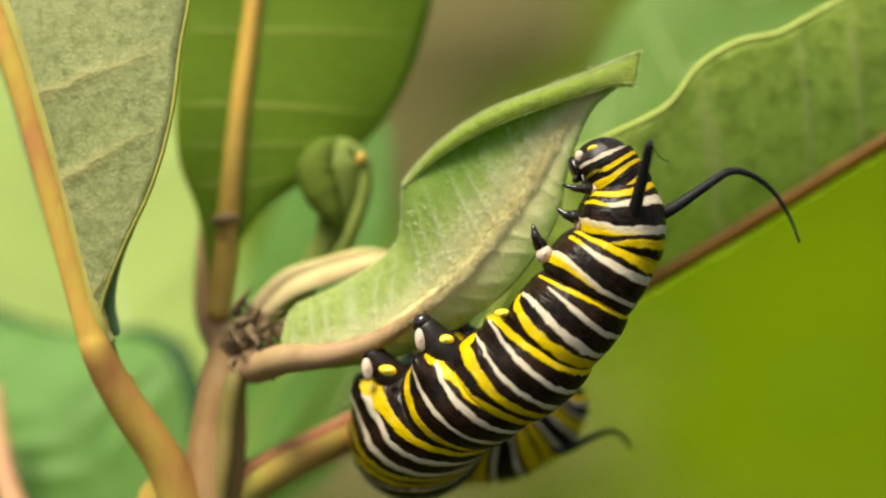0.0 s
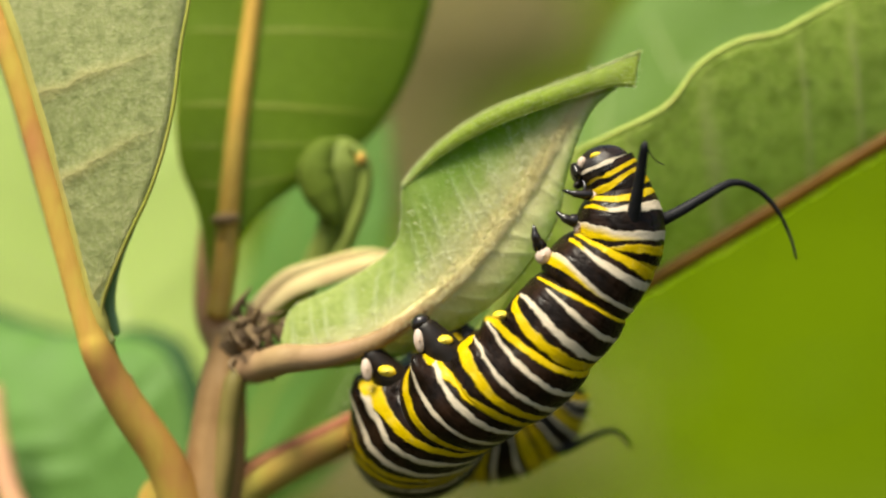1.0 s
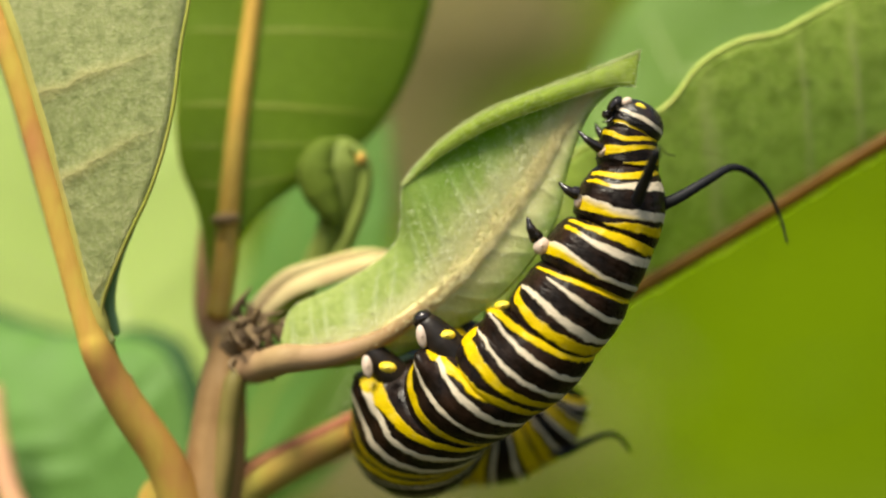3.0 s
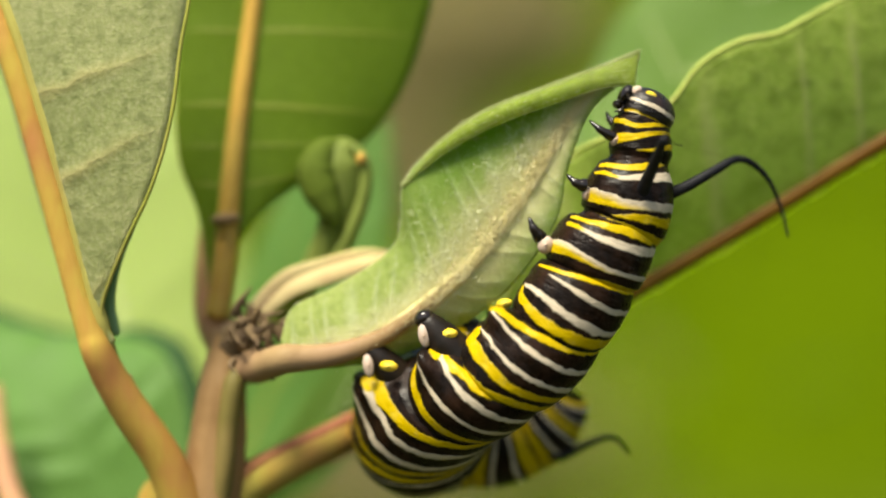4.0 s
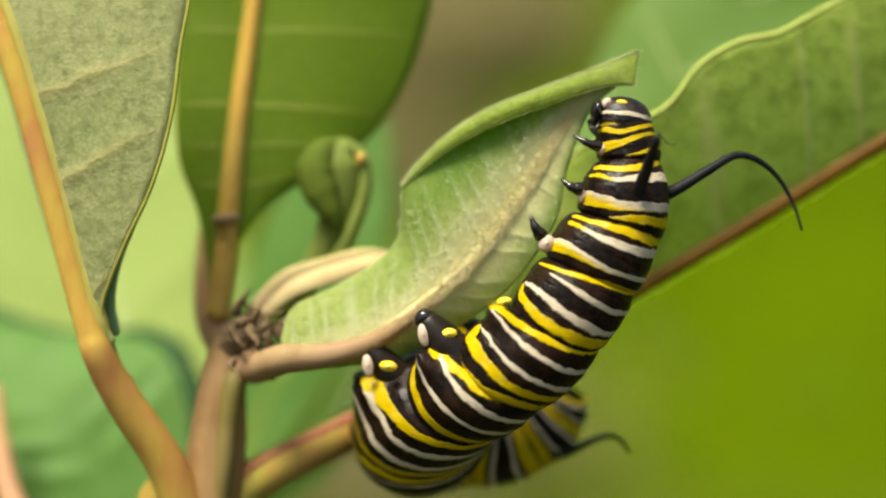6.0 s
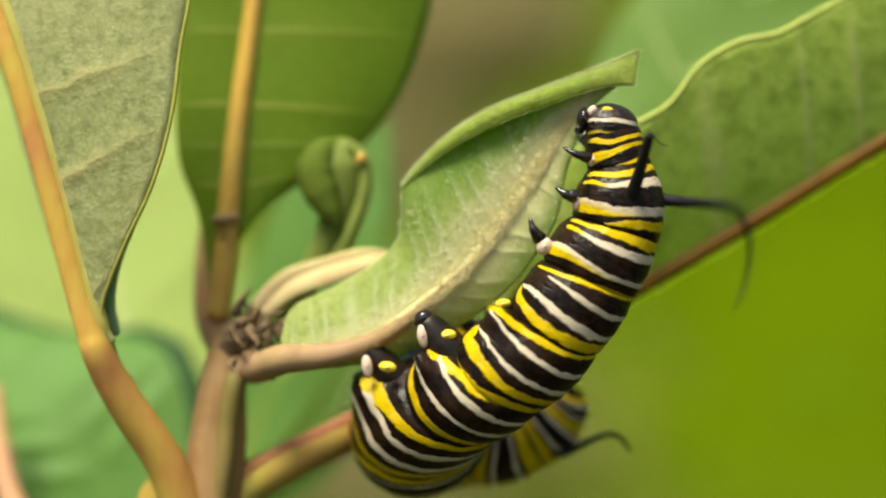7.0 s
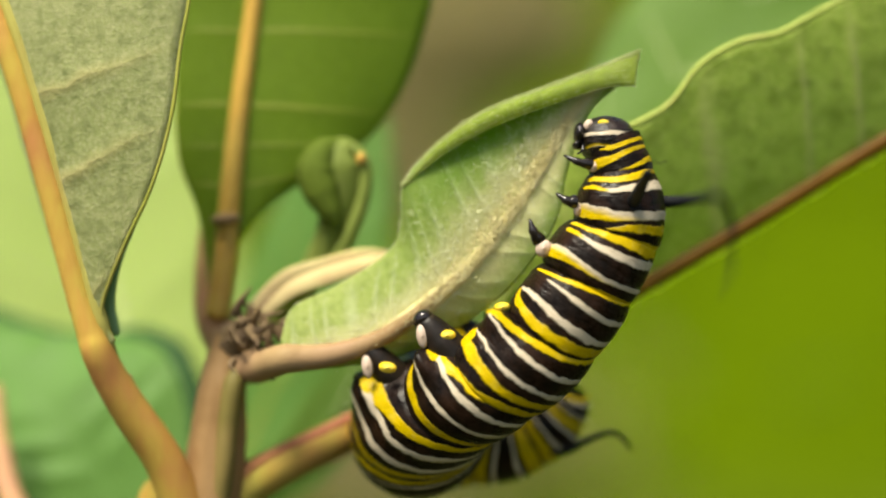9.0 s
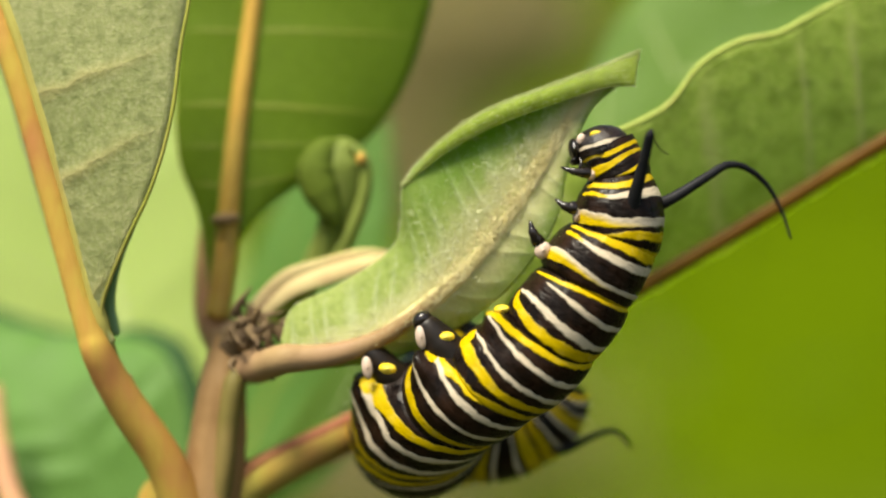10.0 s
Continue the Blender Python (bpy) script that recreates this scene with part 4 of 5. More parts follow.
SEG = {}
SEG["T1"] = body_piece("thorax_segment", 0.0, 1.0, M_T1, 0.0, 0.55, edge_fold=0.6)
SEG["T2"] = body_piece("thorax_segment", 1.0, 2.0, M_T2, 0.05, 0.2, edge_fold=0.6)
SEG["T3"] = body_piece("thorax_segment", 2.0, 3.0, M_T3, 0.25, 0.2)
SEG["A1"] = body_piece("abdomen_segment", 3.0, 4.0, M_A1)
for k in range(2, 10):
    SEG["A%d" % k] = body_piece("abdomen_segment", k + 2.0, k + 3.0, {2: M_A2, 3: M_A3, 4: M_A4, 5: M_A5}.get(k, M_TAIL), hump={2: 0.30, 3: 0.32, 4: 0.30, 5: 0.22, 6: 0.22}.get(k, 0.0), hump_at={2: 0.22, 3: 0.42, 4: 0.42}.get(k, 0.5))


def leg(seg, base, knee, tip, r):
    v_, f_ = tube(spline([base, knee, tip], 16), np.interp(np.linspace(0, 1, 16), [0, 0.3, 0.34, 0.62, 0.66, 0.9, 1], [r, r * 0.85, r * 0.7, r * 0.62, r * 0.48, r * 0.3, r * 0.08]), 10)
    mesh_object("leg", v_, f_, M_BLACK, seg, label="black jointed leg")


def plate(seg, centre, a, b, sizes, mat, name="plate"):
    a = unit(np.asarray(a, float))
    b = np.asarray(b, float)
    b = unit(b - a * b.dot(a))
    v_, f_ = blob(centre, [a, b, np.cross(a, b)], sizes, 8, 12)
    mesh_object(name, v_, f_, mat, seg)


leg(SEG["T1"], (10.61, -1.20, 6.14), (9.63, -1.50, 6.40), (8.71, -1.20, 6.93), 0.42)
plate(SEG["T1"], (10.78, -1.10, 5.98), (0.3, 0, 1), (1, 0, 0), (0.46, 0.40, 0.5), M_CREAM, "leg_plate")
leg(SEG["T1"], (10.71, 0.80, 7.21), (10.25, 1.00, 7.54), (9.92, 1.00, 7.99), 0.36)
leg(SEG["T2"], (9.41, -1.40, 3.52), (8.76, -1.60, 3.67), (8.06, -1.40, 4.23), 0.50)
plate(SEG["T2"], (9.58, -1.20, 2.97), (0.2, 0, 1), (1, 0, 0), (0.50, 0.36, 0.5), M_CREAM, "leg_plate")
leg(SEG["T3"], (6.85, -1.20, 0.67), (6.43, -1.60, 1.30), (6.16, -1.50, 2.17), 0.52)
plate(SEG["T3"], (7.15, -1.35, 0.12), (0.5, 0, 1), (1, 0, -0.3), (0.66, 0.58, 0.45), M_CREAM, "leg_plate")


def proleg(seg, base, knee, foot, r, side_plate=None, spot=None, spot_tilt=0.0):
    """A stubby false leg: fleshy stump, shiny foot and a cream plate on its flank."""
    base, knee, foot = np.array(base), np.array(knee), np.array(foot)
    v_, f_ = tube(spline([base, knee, foot], 18), np.interp(np.linspace(0, 1, 18), [0, 0.5, 0.85, 1], [r * 1.5, r * 1.3, r * 0.95, r * 0.7]), 18, 1.0, 0.015, 4)
    stump = mesh_object("proleg", v_, f_, M_STUMP, seg, label="stubby black proleg")
    d = unit(foot - knee)
    v_, f_ = blob(foot + d * 0.1, [unit(np.cross(d, (0, 1, 0))), (0, 1, 0), d], (r * 0.72, r * 0.70, r * 0.60), 10, 14)
    mesh_object("foot", v_, f_, M_BLACK, seg, label="shiny black foot")
    if spot:
        plate(seg, spot, (1, 0, spot_tilt), (0, 0, 1), (0.66, 0.40, 0.42), M_SPOT, "yellow_spot")
    if side_plate:
        plate(seg, side_plate, (-0.15, 0, 1), (1, 0, 0), (0.86, 0.40, 0.30), M_CREAM, "proleg_plate")


proleg(SEG["A3"], (1.24, -0.20, -8.27), (-0.08, -0.40, -6.58), (-1.30, -0.60, -5.00), 1.06, (-1.42, -1.25, -6.13), (0.30, -1.30, -6.05), 0.1)
plate(SEG["A2"], (4.26, -0.95, -3.95), (1, 0, 0.1), (0, 0, 1), (0.58, 0.34, 0.4), M_SPOT, "yellow_spot")
proleg(SEG["A3"], (3.14, 4.00, -7.82), (2.23, 4.00, -6.41), (1.65, 4.00, -5.50), 0.85)
proleg(SEG["A4"], (-2.54, 3.00, -10.63), (-3.84, 2.40, -8.82), (-5.30, 2.00, -7.10), 0.98, (-5.32, 0.90, -8.38), (-3.85, 0.20, -8.36), -0.15)
proleg(SEG["A5"], (-3.55, 6.50, -12.20), (-5.11, 5.60, -10.69), (-6.01, 5.00, -9.55), 0.85)


def filament(name, pts, r0, r1, parent, label, strand=0.0):
    n = 40
    t = np.linspace(0, 1, n)
    r = r1 + (r0 - r1) * (1 - t) ** 1.25
    if strand:
        # thick up to the bend, a fine strand past it
        r = np.interp(t, [0, strand * 0.85, strand, 1], [r0, r0 * 0.62, r0 * 0.08, r1])
    v_, f_ = tube(spline(pts, n), r, 10, 1.0, 0.03, 2)
    return mesh_object(name, v_, f_, M_VELVET, parent, pts[0], label)


TENT_FAR = filament("tentacle", [(15.43, 0.50, 3.25), (16.64, 0.00, 3.92), (18.64, 0.00, 5.24), (20.53, 0.50, 6.31), (22.23, 1.00, 6.01), (23.82, 1.50, 4.82), (25.06, 2.00, 2.97), (25.71, 2.00, 1.18)], 0.47, 0.09, caterpillar, "long black waving tentacle")
TENT_NEAR = filament("tentacle", [(13.22, -2.60, 3.09), (13.38, -3.60, 4.26), (13.56, -4.60, 5.42), (13.71, -5.60, 6.59), (13.85, -6.60, 7.66), (14.09, -5.60, 7.77), (14.42, -4.80, 7.44), (14.90, -4.40, 7.04), (15.45, -4.00, 6.92)], 0.5, 0.03, caterpillar, "long black waving tentacle", 0.55)
filament("tentacle", [(8.12, 9.40, -15.34), (9.37, 9.90, -15.57), (11.10, 9.90, -14.71), (12.76, 9.90, -14.14), (13.71, 9.90, -14.49), (14.46, 10.40, -15.50)], 0.42, 0.14, SEG["A8"], "short black rear tentacle")


# head: shell, face spot, mouthparts, feelers
def head_shell():
    c = np.array((11.80, 0.00, 8.48))
    X, Y, Z = np.array([1.0, 0, -0.06]), np.array([0, 1.0, 0]), np.array([0.06, 0, 1.0])
    rings, sides = 26, 40
    verts, uv = [], []
    for i in range(rings + 1):
        th = math.pi * (0.02 + 0.96 * i / rings)
        for j in range(sides):
            ph = 2 * math.pi * j / sides
            lx, ly, lz = math.sin(th) * math.cos(ph), math.sin(th) * math.sin(ph), math.cos(th)
            sx = 2.08 if lx > 0 else 2.05
            verts.append(c + X * lx * sx + Y * ly * 2.1 + Z * lz * (1.58 if lz > 0 else 1.95))
            uv.append((abs(ph / math.pi - 1), 0.5 - 0.5 * lz - 0.06 * lx * lx))
    faces = grid_faces(rings + 1, sides, True)
    faces.append(tuple(range(sides)))
    faces.append(tuple(reversed(range(rings * sides, (rings + 1) * sides))))
    return mesh_object("head", verts, faces, M_HEAD, caterpillar, c, "", uv)


HEAD = head_shell()
plate(HEAD, (11.61, -1.45, 9.44), (1, 0, -0.2), (0, -0.8, 1), (0.46, 0.30, 0.2), M_SPOT, "face_spot")
plate(HEAD, (10.54, -1.15, 9.43), (0.6, 0, 1), (1, 0, -0.6), (0.44, 0.32, 0.22), M_CREAM, "face_plate")
plate(HEAD, (9.89, -0.80, 8.94), (0.2, 0, 1), (1, 0, 0.2), (0.80, 0.42, 0.9), M_BLACK, "jaw")
plate(HEAD, (9.81, -0.40, 8.17), (1, 0, 0.3), (0, 0, 1), (0.5, 0.35, 0.7), M_BLACK, "jaw")
for knee, end in (((9.96, -1.40, 7.71), (9.57, -1.30, 7.48)), ((9.60, -1.40, 8.26), (9.30, -1.30, 8.11)), ((10.16, -1.40, 9.29), (9.81, -1.30, 9.18))):
    v_, f_ = tube(spline([(10.16, -0.90, 8.38), knee, end], 8), np.linspace(0.16, 0.05, 8), 6)
    mesh_object("feeler", v_, f_, M_BLACK, HEAD)

# ---------------------------------------------------------------- ground and distance
def bank(y):
    """The height of the grassy bank that rises behind the plant."""
    return 4.2 * (1 - math.exp(-max(0.0, y - 2.2) ** 1.3 / 6.0))


def ground():
    n = Nodes("meadow_soil")
    ob = n.coords()
    sep = n.add("SeparateXYZ")
    n.put(ob, sep.inputs[0])
    earth = n.mix(n.ramp(n.noise(ob, 3.0, 4), [(0.4, (0, 0, 0)), (0.6, (1, 1, 1))]), (0.035, 0.052, 0.008), (0.050, 0.038, 0.02))
    grass = n.mix(n.ramp(n.noise(ob, 2.2, 4), [(0.35, (0, 0, 0)), (0.65, (1, 1, 1))]), (0.062, 0.104, 0.0014), (0.072, 0.116, 0.0016))
    col = n.mix(n.math("MULTIPLY", n.math("SUBTRACT", sep.outputs[1], 2.0), 2.5, clamp=True), earth, grass)
    col = n.mix(n.math("MULTIPLY", n.noise(ob, 60, 4), 0.3), col, (0.05, 0.06, 0.006))
    n.surface(col, 1.0, 0.0)
    n.bump(n.noise(ob, 40, 5), 0.6, 0.01)
    me = bpy.data.meshes.new("ground")
    size, cells = 400.0, 90
    v = []
    for i in range(cells + 1):
        for j in range(cells + 1):
            x, y = ((2 * i / cells - 1) ** 3) * size, ((2 * j / cells - 1) ** 3) * size
            v.append((x, y, bank(y) + 0.15 * noise.noise((x * 0.1, y * 0.1, 0)) * min(1, (x * x + y * y) / 25)))
    me.from_pydata(v, [], grid_faces(cells + 1, cells + 1))
    me.materials.append(n.mat)
    me.polygons.foreach_set("use_smooth", [True] * len(me.polygons))
    tagged(new("ground", me), "green and brown meadow ground rising into a grassy bank", "ground", kind="structure")


ground()


def blades(name, label, spots, count, height, width, colours, lean, seed):
    """A stand of grass-like leaves on the ground. spots: (x, y, spread)."""
    rnd = np.random.RandomState(seed)
    verts, faces = [], []
    for k in range(count):
        x0, y0, sp = spots[k % len(spots)]
        base = np.array([x0 + rnd.normal(0, sp), y0 + rnd.normal(0, sp * 0.8), 0.0])
        base[2] = bank(base[1]) - 0.01
        h, w = height * rnd.uniform(0.6, 1.1), width * rnd.uniform(0.5, 1.3)
        a, tip = rnd.uniform(0, 6.28), rnd.normal(0, lean, 2)
        side = np.array([math.cos(a), math.sin(a), 0]) * w
        b0 = len(verts)
        for q in range(6):
            t = q / 5
            c = base + np.array([tip[0] * t * t, tip[1] * t * t, h * t * (1 - 0.18 * t)])
            ww = side * math.sin(math.pi * (0.12 + 0.86 * t)) ** 0.8
            verts += [c - ww, c + ww + np.array([0, 0.2 * w, 0])]
        for q in range(5):
            faces.append((b0 + 2 * q, b0 + 2 * q + 1, b0 + 2 * q + 3, b0 + 2 * q + 2))
    n = Nodes(name)
    geo = n.add("NewGeometry")
    col = n.ramp(geo.outputs["Random Per Island"], [(i / (len(colours) - 1), c) for i, c in enumerate(colours)])
    n.surface(col, 0.5, 0.3)
    thin = n.add("BsdfTranslucent")
    n.put(col, thin.inputs[0])
    both = n.add("MixShader")
    both.inputs[0].default_value = 0.5
    n.put(n.bsdf.outputs[0], both.inputs[1])
    n.put(thin.outputs[0], both.inputs[2])
    n.put(both.outputs[0], n.out.inputs["Surface"])
    me = bpy.data.meshes.new(name)
    me.from_pydata([tuple(v) for v in verts], [], faces)
    me.materials.append(n.mat)
    me.polygons.foreach_set("use_smooth", [True] * len(me.polygons))
    return tagged(new(name, me), label, "plants", kind="stuff")


blades("bank_grass", "bright green grass on a sunny bank, far out of focus", [(0.4 * i - 2.4 + 0.2 * (j % 2), 2.6 + 0.3 * j, 0.2) for i in range(13) for j in range(8)], 5000, 0.12, 0.006, [(0.09, 0.15, 0.002), (0.11, 0.165, 0.003), (0.08, 0.14, 0.002), (0.12, 0.175, 0.003)], 0.12, 41)
blades("dry_grass", "dry brownish grass on the bank, far out of focus", [(-0.20, 3.35, 0.07), (-0.12, 3.4, 0.07), (-0.05, 3.5, 0.07), (0.02, 3.5, 0.08), (0.08, 3.6, 0.08), (-0.16, 3.1, 0.08), (-0.10, 3.75, 0.09), (-0.06, 2.5, 0.14)], 6500, 0.14, 0.008, [(0.38, 0.335, 0.17), (0.43, 0.38, 0.19), (0.34, 0.29, 0.14), (0.37, 0.36, 0.13)], 0.10, 42)

blades("meadow_turf", "short green and straw-coloured meadow turf", [(0.35 * i - 2.1 + 0.1 * (j % 2), 0.35 * j - 1.6, 0.16) for i in range(13) for j in range(9) if abs(0.35 * i - 2.1) + abs(0.35 * j - 1.6) > 0.5], 9000, 0.22, 0.006,
       [(0.04, 0.075, 0.006), (0.06, 0.095, 0.01), (0.07, 0.065, 0.025), (0.035, 0.06, 0.006)], 0.06, 44)


# ---------------------------------------------------------------- movement
def turned(rest, dx, dz, clockwise, yaw=0.0, nod=0.0):
    """rest moved by dx, dz millimetres in the picture's plane and turned about its own origin, clockwise as seen by the camera."""
    spin = Euler((radians(nod), radians(clockwise), radians(yaw))).to_matrix().to_4x4()
    return Matrix.Translation(rest + Vector((dx, 0, dz)) * MM) @ spin


def motions():
    # each ring of the body: seconds, millimetres across and up from rest, degrees clockwise
    for thing, rows in ((SEG["T1"], [
        (0, -0.44, -1.4, -15.75), (0.5, -0.42, -1.67, -14.48), (1, -0.41, -1.89, -13.71), (1.5, -0.48, -2.06, -13.46), (2, -0.33, -2.05, -3.97),
        (2.5, 0.53, -1.5, 17.38), (2.7, 0.38, -0.65, 16.5), (4, 1.39, 1.3, 12.11), (4.5, 1.16, 1.29, 8.05), (5, 1.1, 1.23, 6.04), (5.5, 0.88, 1.18, 3.78),
        (7, -0.33, 0.26, -0.81), (7.5, 0, 0, 0), (8, -0.34, -0.12, -1.57), (8.5, -0.49, -0.33, -4.09), (9, -0.25, -0.09, -4.08),
        (9.5, -0.3, -0.24, -7.47), (10, -0.47, -0.49, -10.48),
    ]),):
        rest = thing.location.copy()
        walk(thing, [(r[0], turned(rest, *r[1:])) for r in rows])
    for thing, rows in ((SEG["T2"], [
        (0, -0.11, -1.07, -3.5), (0.5, -0.21, -1.28, -1.95), (1, -0.15, -1.41, -2.42), (1.5, -0.15, -1.56, -1.92), (2, -0.2, -1.6, 0.05),
        (2.5, 0.07, -1.34, 6.76), (2.7, -0.12, -0.6, 5.2), (4, 0.53, 0.73, 3.21), (4.5, 0.4, 0.72, 2.1), (5, 0.44, 0.72, 2.08), (5.5, 0.4, 0.71, 1.56), (7, -0.2, 0.25, -1.62),
        (7.5, 0, 0, 0), (8, -0.2, -0.02, -1.14), (8.5, -0.31, -0.24, -2.18), (9, -0.15, -0.06, -3.16), (9.5, -0.09, -0.28, -3.95),
        (10, -0.21, -0.5, -2.95),
    ]),):
        rest = thing.location.copy()
        walk(thing, [(r[0], turned(rest, *r[1:])) for r in rows])
    for thing, rows in ((SEG["T3"], [
        (0, -0.17, -0.82, 5.22), (0.5, -0.28, -0.97, 6.17), (1, -0.27, -1.06, 7.55), (1.5, -0.28, -1.18, 8.5), (2, -0.32, -1.2, 8.7),
        (2.5, -0.42, -0.84, 5.62), (2.7, -0.38, -0.4, 3.2), (4, 0.1, 0.52, -5.39), (4.5, 0.13, 0.49, -4.15), (5, 0.2, 0.55, -3.86), (5.5, 0.21, 0.57, -4.09),
        (7, -0.02, 0.18, -1.92), (7.5, 0, 0, 0), (8, -0.09, -0.01, 0.26), (8.5, -0.26, -0.23, 0.8), (9, -0.12, -0.09, 0.19),
        (9.5, -0.08, -0.24, 1.16), (10, -0.22, -0.37, 2.37),
    ]),):
        rest = thing.location.copy()
        walk(thing, [(r[0], turned(rest, *r[1:])) for r in rows])
    for thing, rows in ((SEG["A1"], [
        (0, -0.21, -0.75, 4.09), (0.5, -0.37, -0.85, 4.9), (1, -0.38, -0.91, 5.46), (1.5, -0.41, -1.02, 6.33), (2, -0.46, -0.99, 6.43),
        (2.5, -0.51, -0.63, 4.09), (2.7, -0.38, -0.32, 2.2), (4, 0.18, 0.38, -4.7), (4.5, 0.15, 0.37, -3.59), (5, 0.22, 0.43, -3.18), (5.5, 0.23, 0.48, -3.86),
        (7, 0.01, 0.16, -1.52), (7.5, 0, 0, 0), (8, -0.09, -0.02, -0.03), (8.5, -0.24, -0.23, 0.64), (9, -0.1, -0.12, 0.17),
        (9.5, -0.12, -0.23, 1.05), (10, -0.21, -0.39, 2.13),
    ]),):
        rest = thing.location.copy()
        walk(thing, [(r[0], turned(rest, *r[1:])) for r in rows])
    for thing, rows in ((SEG["A2"], [
        (0, -0.31, -0.62, 2.96), (0.5, -0.44, -0.68, 3.63), (1, -0.46, -0.75, 3.36), (1.5, -0.51, -0.81, 4.16), (2, -0.59, -0.77, 4.16),
        (2.5, -0.51, -0.42, 2.56), (2.7, -0.33, -0.22, 1.2), (4, 0.33, 0.22, -4), (4.5, 0.24, 0.27, -3.04), (5, 0.23, 0.31, -2.5), (5.5, 0.32, 0.33, -3.62),
        (7, 0.05, 0.14, -1.12), (7.5, 0, 0, 0), (8, 0, -0.04, -0.32), (8.5, -0.17, -0.18, 0.49), (9, -0.12, -0.12, 0.16), (9.5, -0.17, -0.18, 0.95),
        (10, -0.26, -0.32, 1.89),
    ]),):
        rest = thing.location.copy()
        walk(thing, [(r[0], turned(rest, *r[1:])) for r in rows])
    for thing, rows in ((SEG["A3"], [
        (0, -0.27, -0.36, 1.63), (0.5, -0.3, -0.4, 2), (1, -0.37, -0.4, 1.85), (1.5, -0.4, -0.41, 2.29), (2, -0.4, -0.37, 2.29),
        (2.5, -0.34, -0.23, 1.41), (2.7, -0.22, -0.12, 0.7), (4, 0.23, 0.17, -2.2), (4.5, 0.11, 0.16, -1.67), (5, 0.17, 0.15, -1.37), (5.5, 0.21, 0.21, -1.99),
        (7, 0.04, 0.05, -0.61), (7.5, 0, 0, 0), (8, 0.01, 0, -0.18), (8.5, -0.06, -0.09, 0.27), (9, -0.05, 0, 0.09), (9.5, -0.08, -0.09, 0.52),
        (10, -0.19, -0.14, 1.04),
    ]),):
        rest = thing.location.copy()
        walk(thing, [(r[0], turned(rest, *r[1:])) for r in rows])
    for thing, rows in ((SEG["A4"], [
        (0, -0.13, -0.29, 0.89), (0.5, -0.19, -0.3, 1.09), (1, -0.18, -0.34, 1.01), (1.5, -0.19, -0.35, 1.25), (2, -0.15, -0.35, 1.25),
        (2.5, -0.13, -0.2, 0.77), (4, 0.07, 0.14, -1.2), (4.5, 0.05, 0.13, -0.91), (5, 0.04, 0.12, -0.75), (5.5, 0.06, 0.14, -1.09),
        (7, -0.06, 0.02, -0.34), (7.5, 0, 0, 0), (8, 0.01, -0.04, -0.1), (8.5, -0.09, -0.05, 0.15), (9, -0.08, -0.04, 0.05), (9.5, -0.1, -0.06, 0.28),
        (10, -0.11, -0.15, 0.57),
    ]),):
        rest = thing.location.copy()
        walk(thing, [(r[0], turned(rest, *r[1:])) for r in rows])
    for thing, rows in ((SEG["A5"], [
        (0, -0.1, -0.21, 0.89), (0.5, -0.14, -0.22, 1.09), (1, -0.13, -0.25, 1.01), (1.5, -0.14, -0.26, 1.25), (2, -0.11, -0.26, 1.25),
        (2.5, -0.09, -0.15, 0.77), (4, 0.05, 0.11, -1.2), (4.5, 0.04, 0.09, -0.91), (5, 0.03, 0.09, -0.75), (5.5, 0.04, 0.1, -1.09),
        (7, -0.05, 0.01, -0.34), (7.5, 0, 0, 0), (8, 0, -0.03, -0.1), (8.5, -0.07, -0.04, 0.15), (9, -0.06, -0.03, 0.05), (9.5, -0.07, -0.04, 0.28),
        (10, -0.08, -0.11, 0.57),
    ]),):
        rest = thing.location.copy()
        walk(thing, [(r[0], turned(rest, *r[1:])) for r in rows])
    for thing, rows in ((SEG["A6"], [
        (0, 0.02, 0.09, 0), (0.5, 0.02, 0.11, 0), (1, 0.02, 0.11, 0), (1.5, 0.02, 0.16, 0), (2, 0.02, 0.16, 0), (2.5, 0, 0.09, 0),
        (4, -0.04, -0.13, 0), (4.5, -0.04, -0.13, 0), (5, -0.04, -0.09, 0), (5.5, -0.04, -0.09, 0), (7, 0, -0.02, 0), (7.5, 0, 0, 0), (8, 0, 0.04, 0),
        (8.5, 0, 0.04, 0), (9, 0.02, 0.04, 0), (9.5, 0.02, 0.09, 0), (10, 0.02, 0.11, 0),
    ]),):
        rest = thing.location.copy()
        walk(thing, [(r[0], turned(rest, *r[1:])) for r in rows])
    for thing, rows in ((SEG["A7"], [
        (0, 0.04, 0.14, 0), (0.5, 0.04, 0.18, 0), (1, 0.04, 0.18, 0), (1.5, 0.04, 0.25, 0), (2, 0.04, 0.25, 0), (2.5, 0, 0.14, 0),
        (4, -0.07, -0.21, 0), (4.5, -0.07, -0.21, 0), (5, -0.07, -0.14, 0), (5.5, -0.07, -0.14, 0), (7, 0, -0.04, 0), (7.5, 0, 0, 0), (8, 0, 0.07, 0),
        (8.5, 0, 0.07, 0), (9, 0.04, 0.07, 0), (9.5, 0.04, 0.14, 0), (10, 0.04, 0.18, 0),
    ]),):
        rest = thing.location.copy()
        walk(thing, [(r[0], turned(rest, *r[1:])) for r in rows])
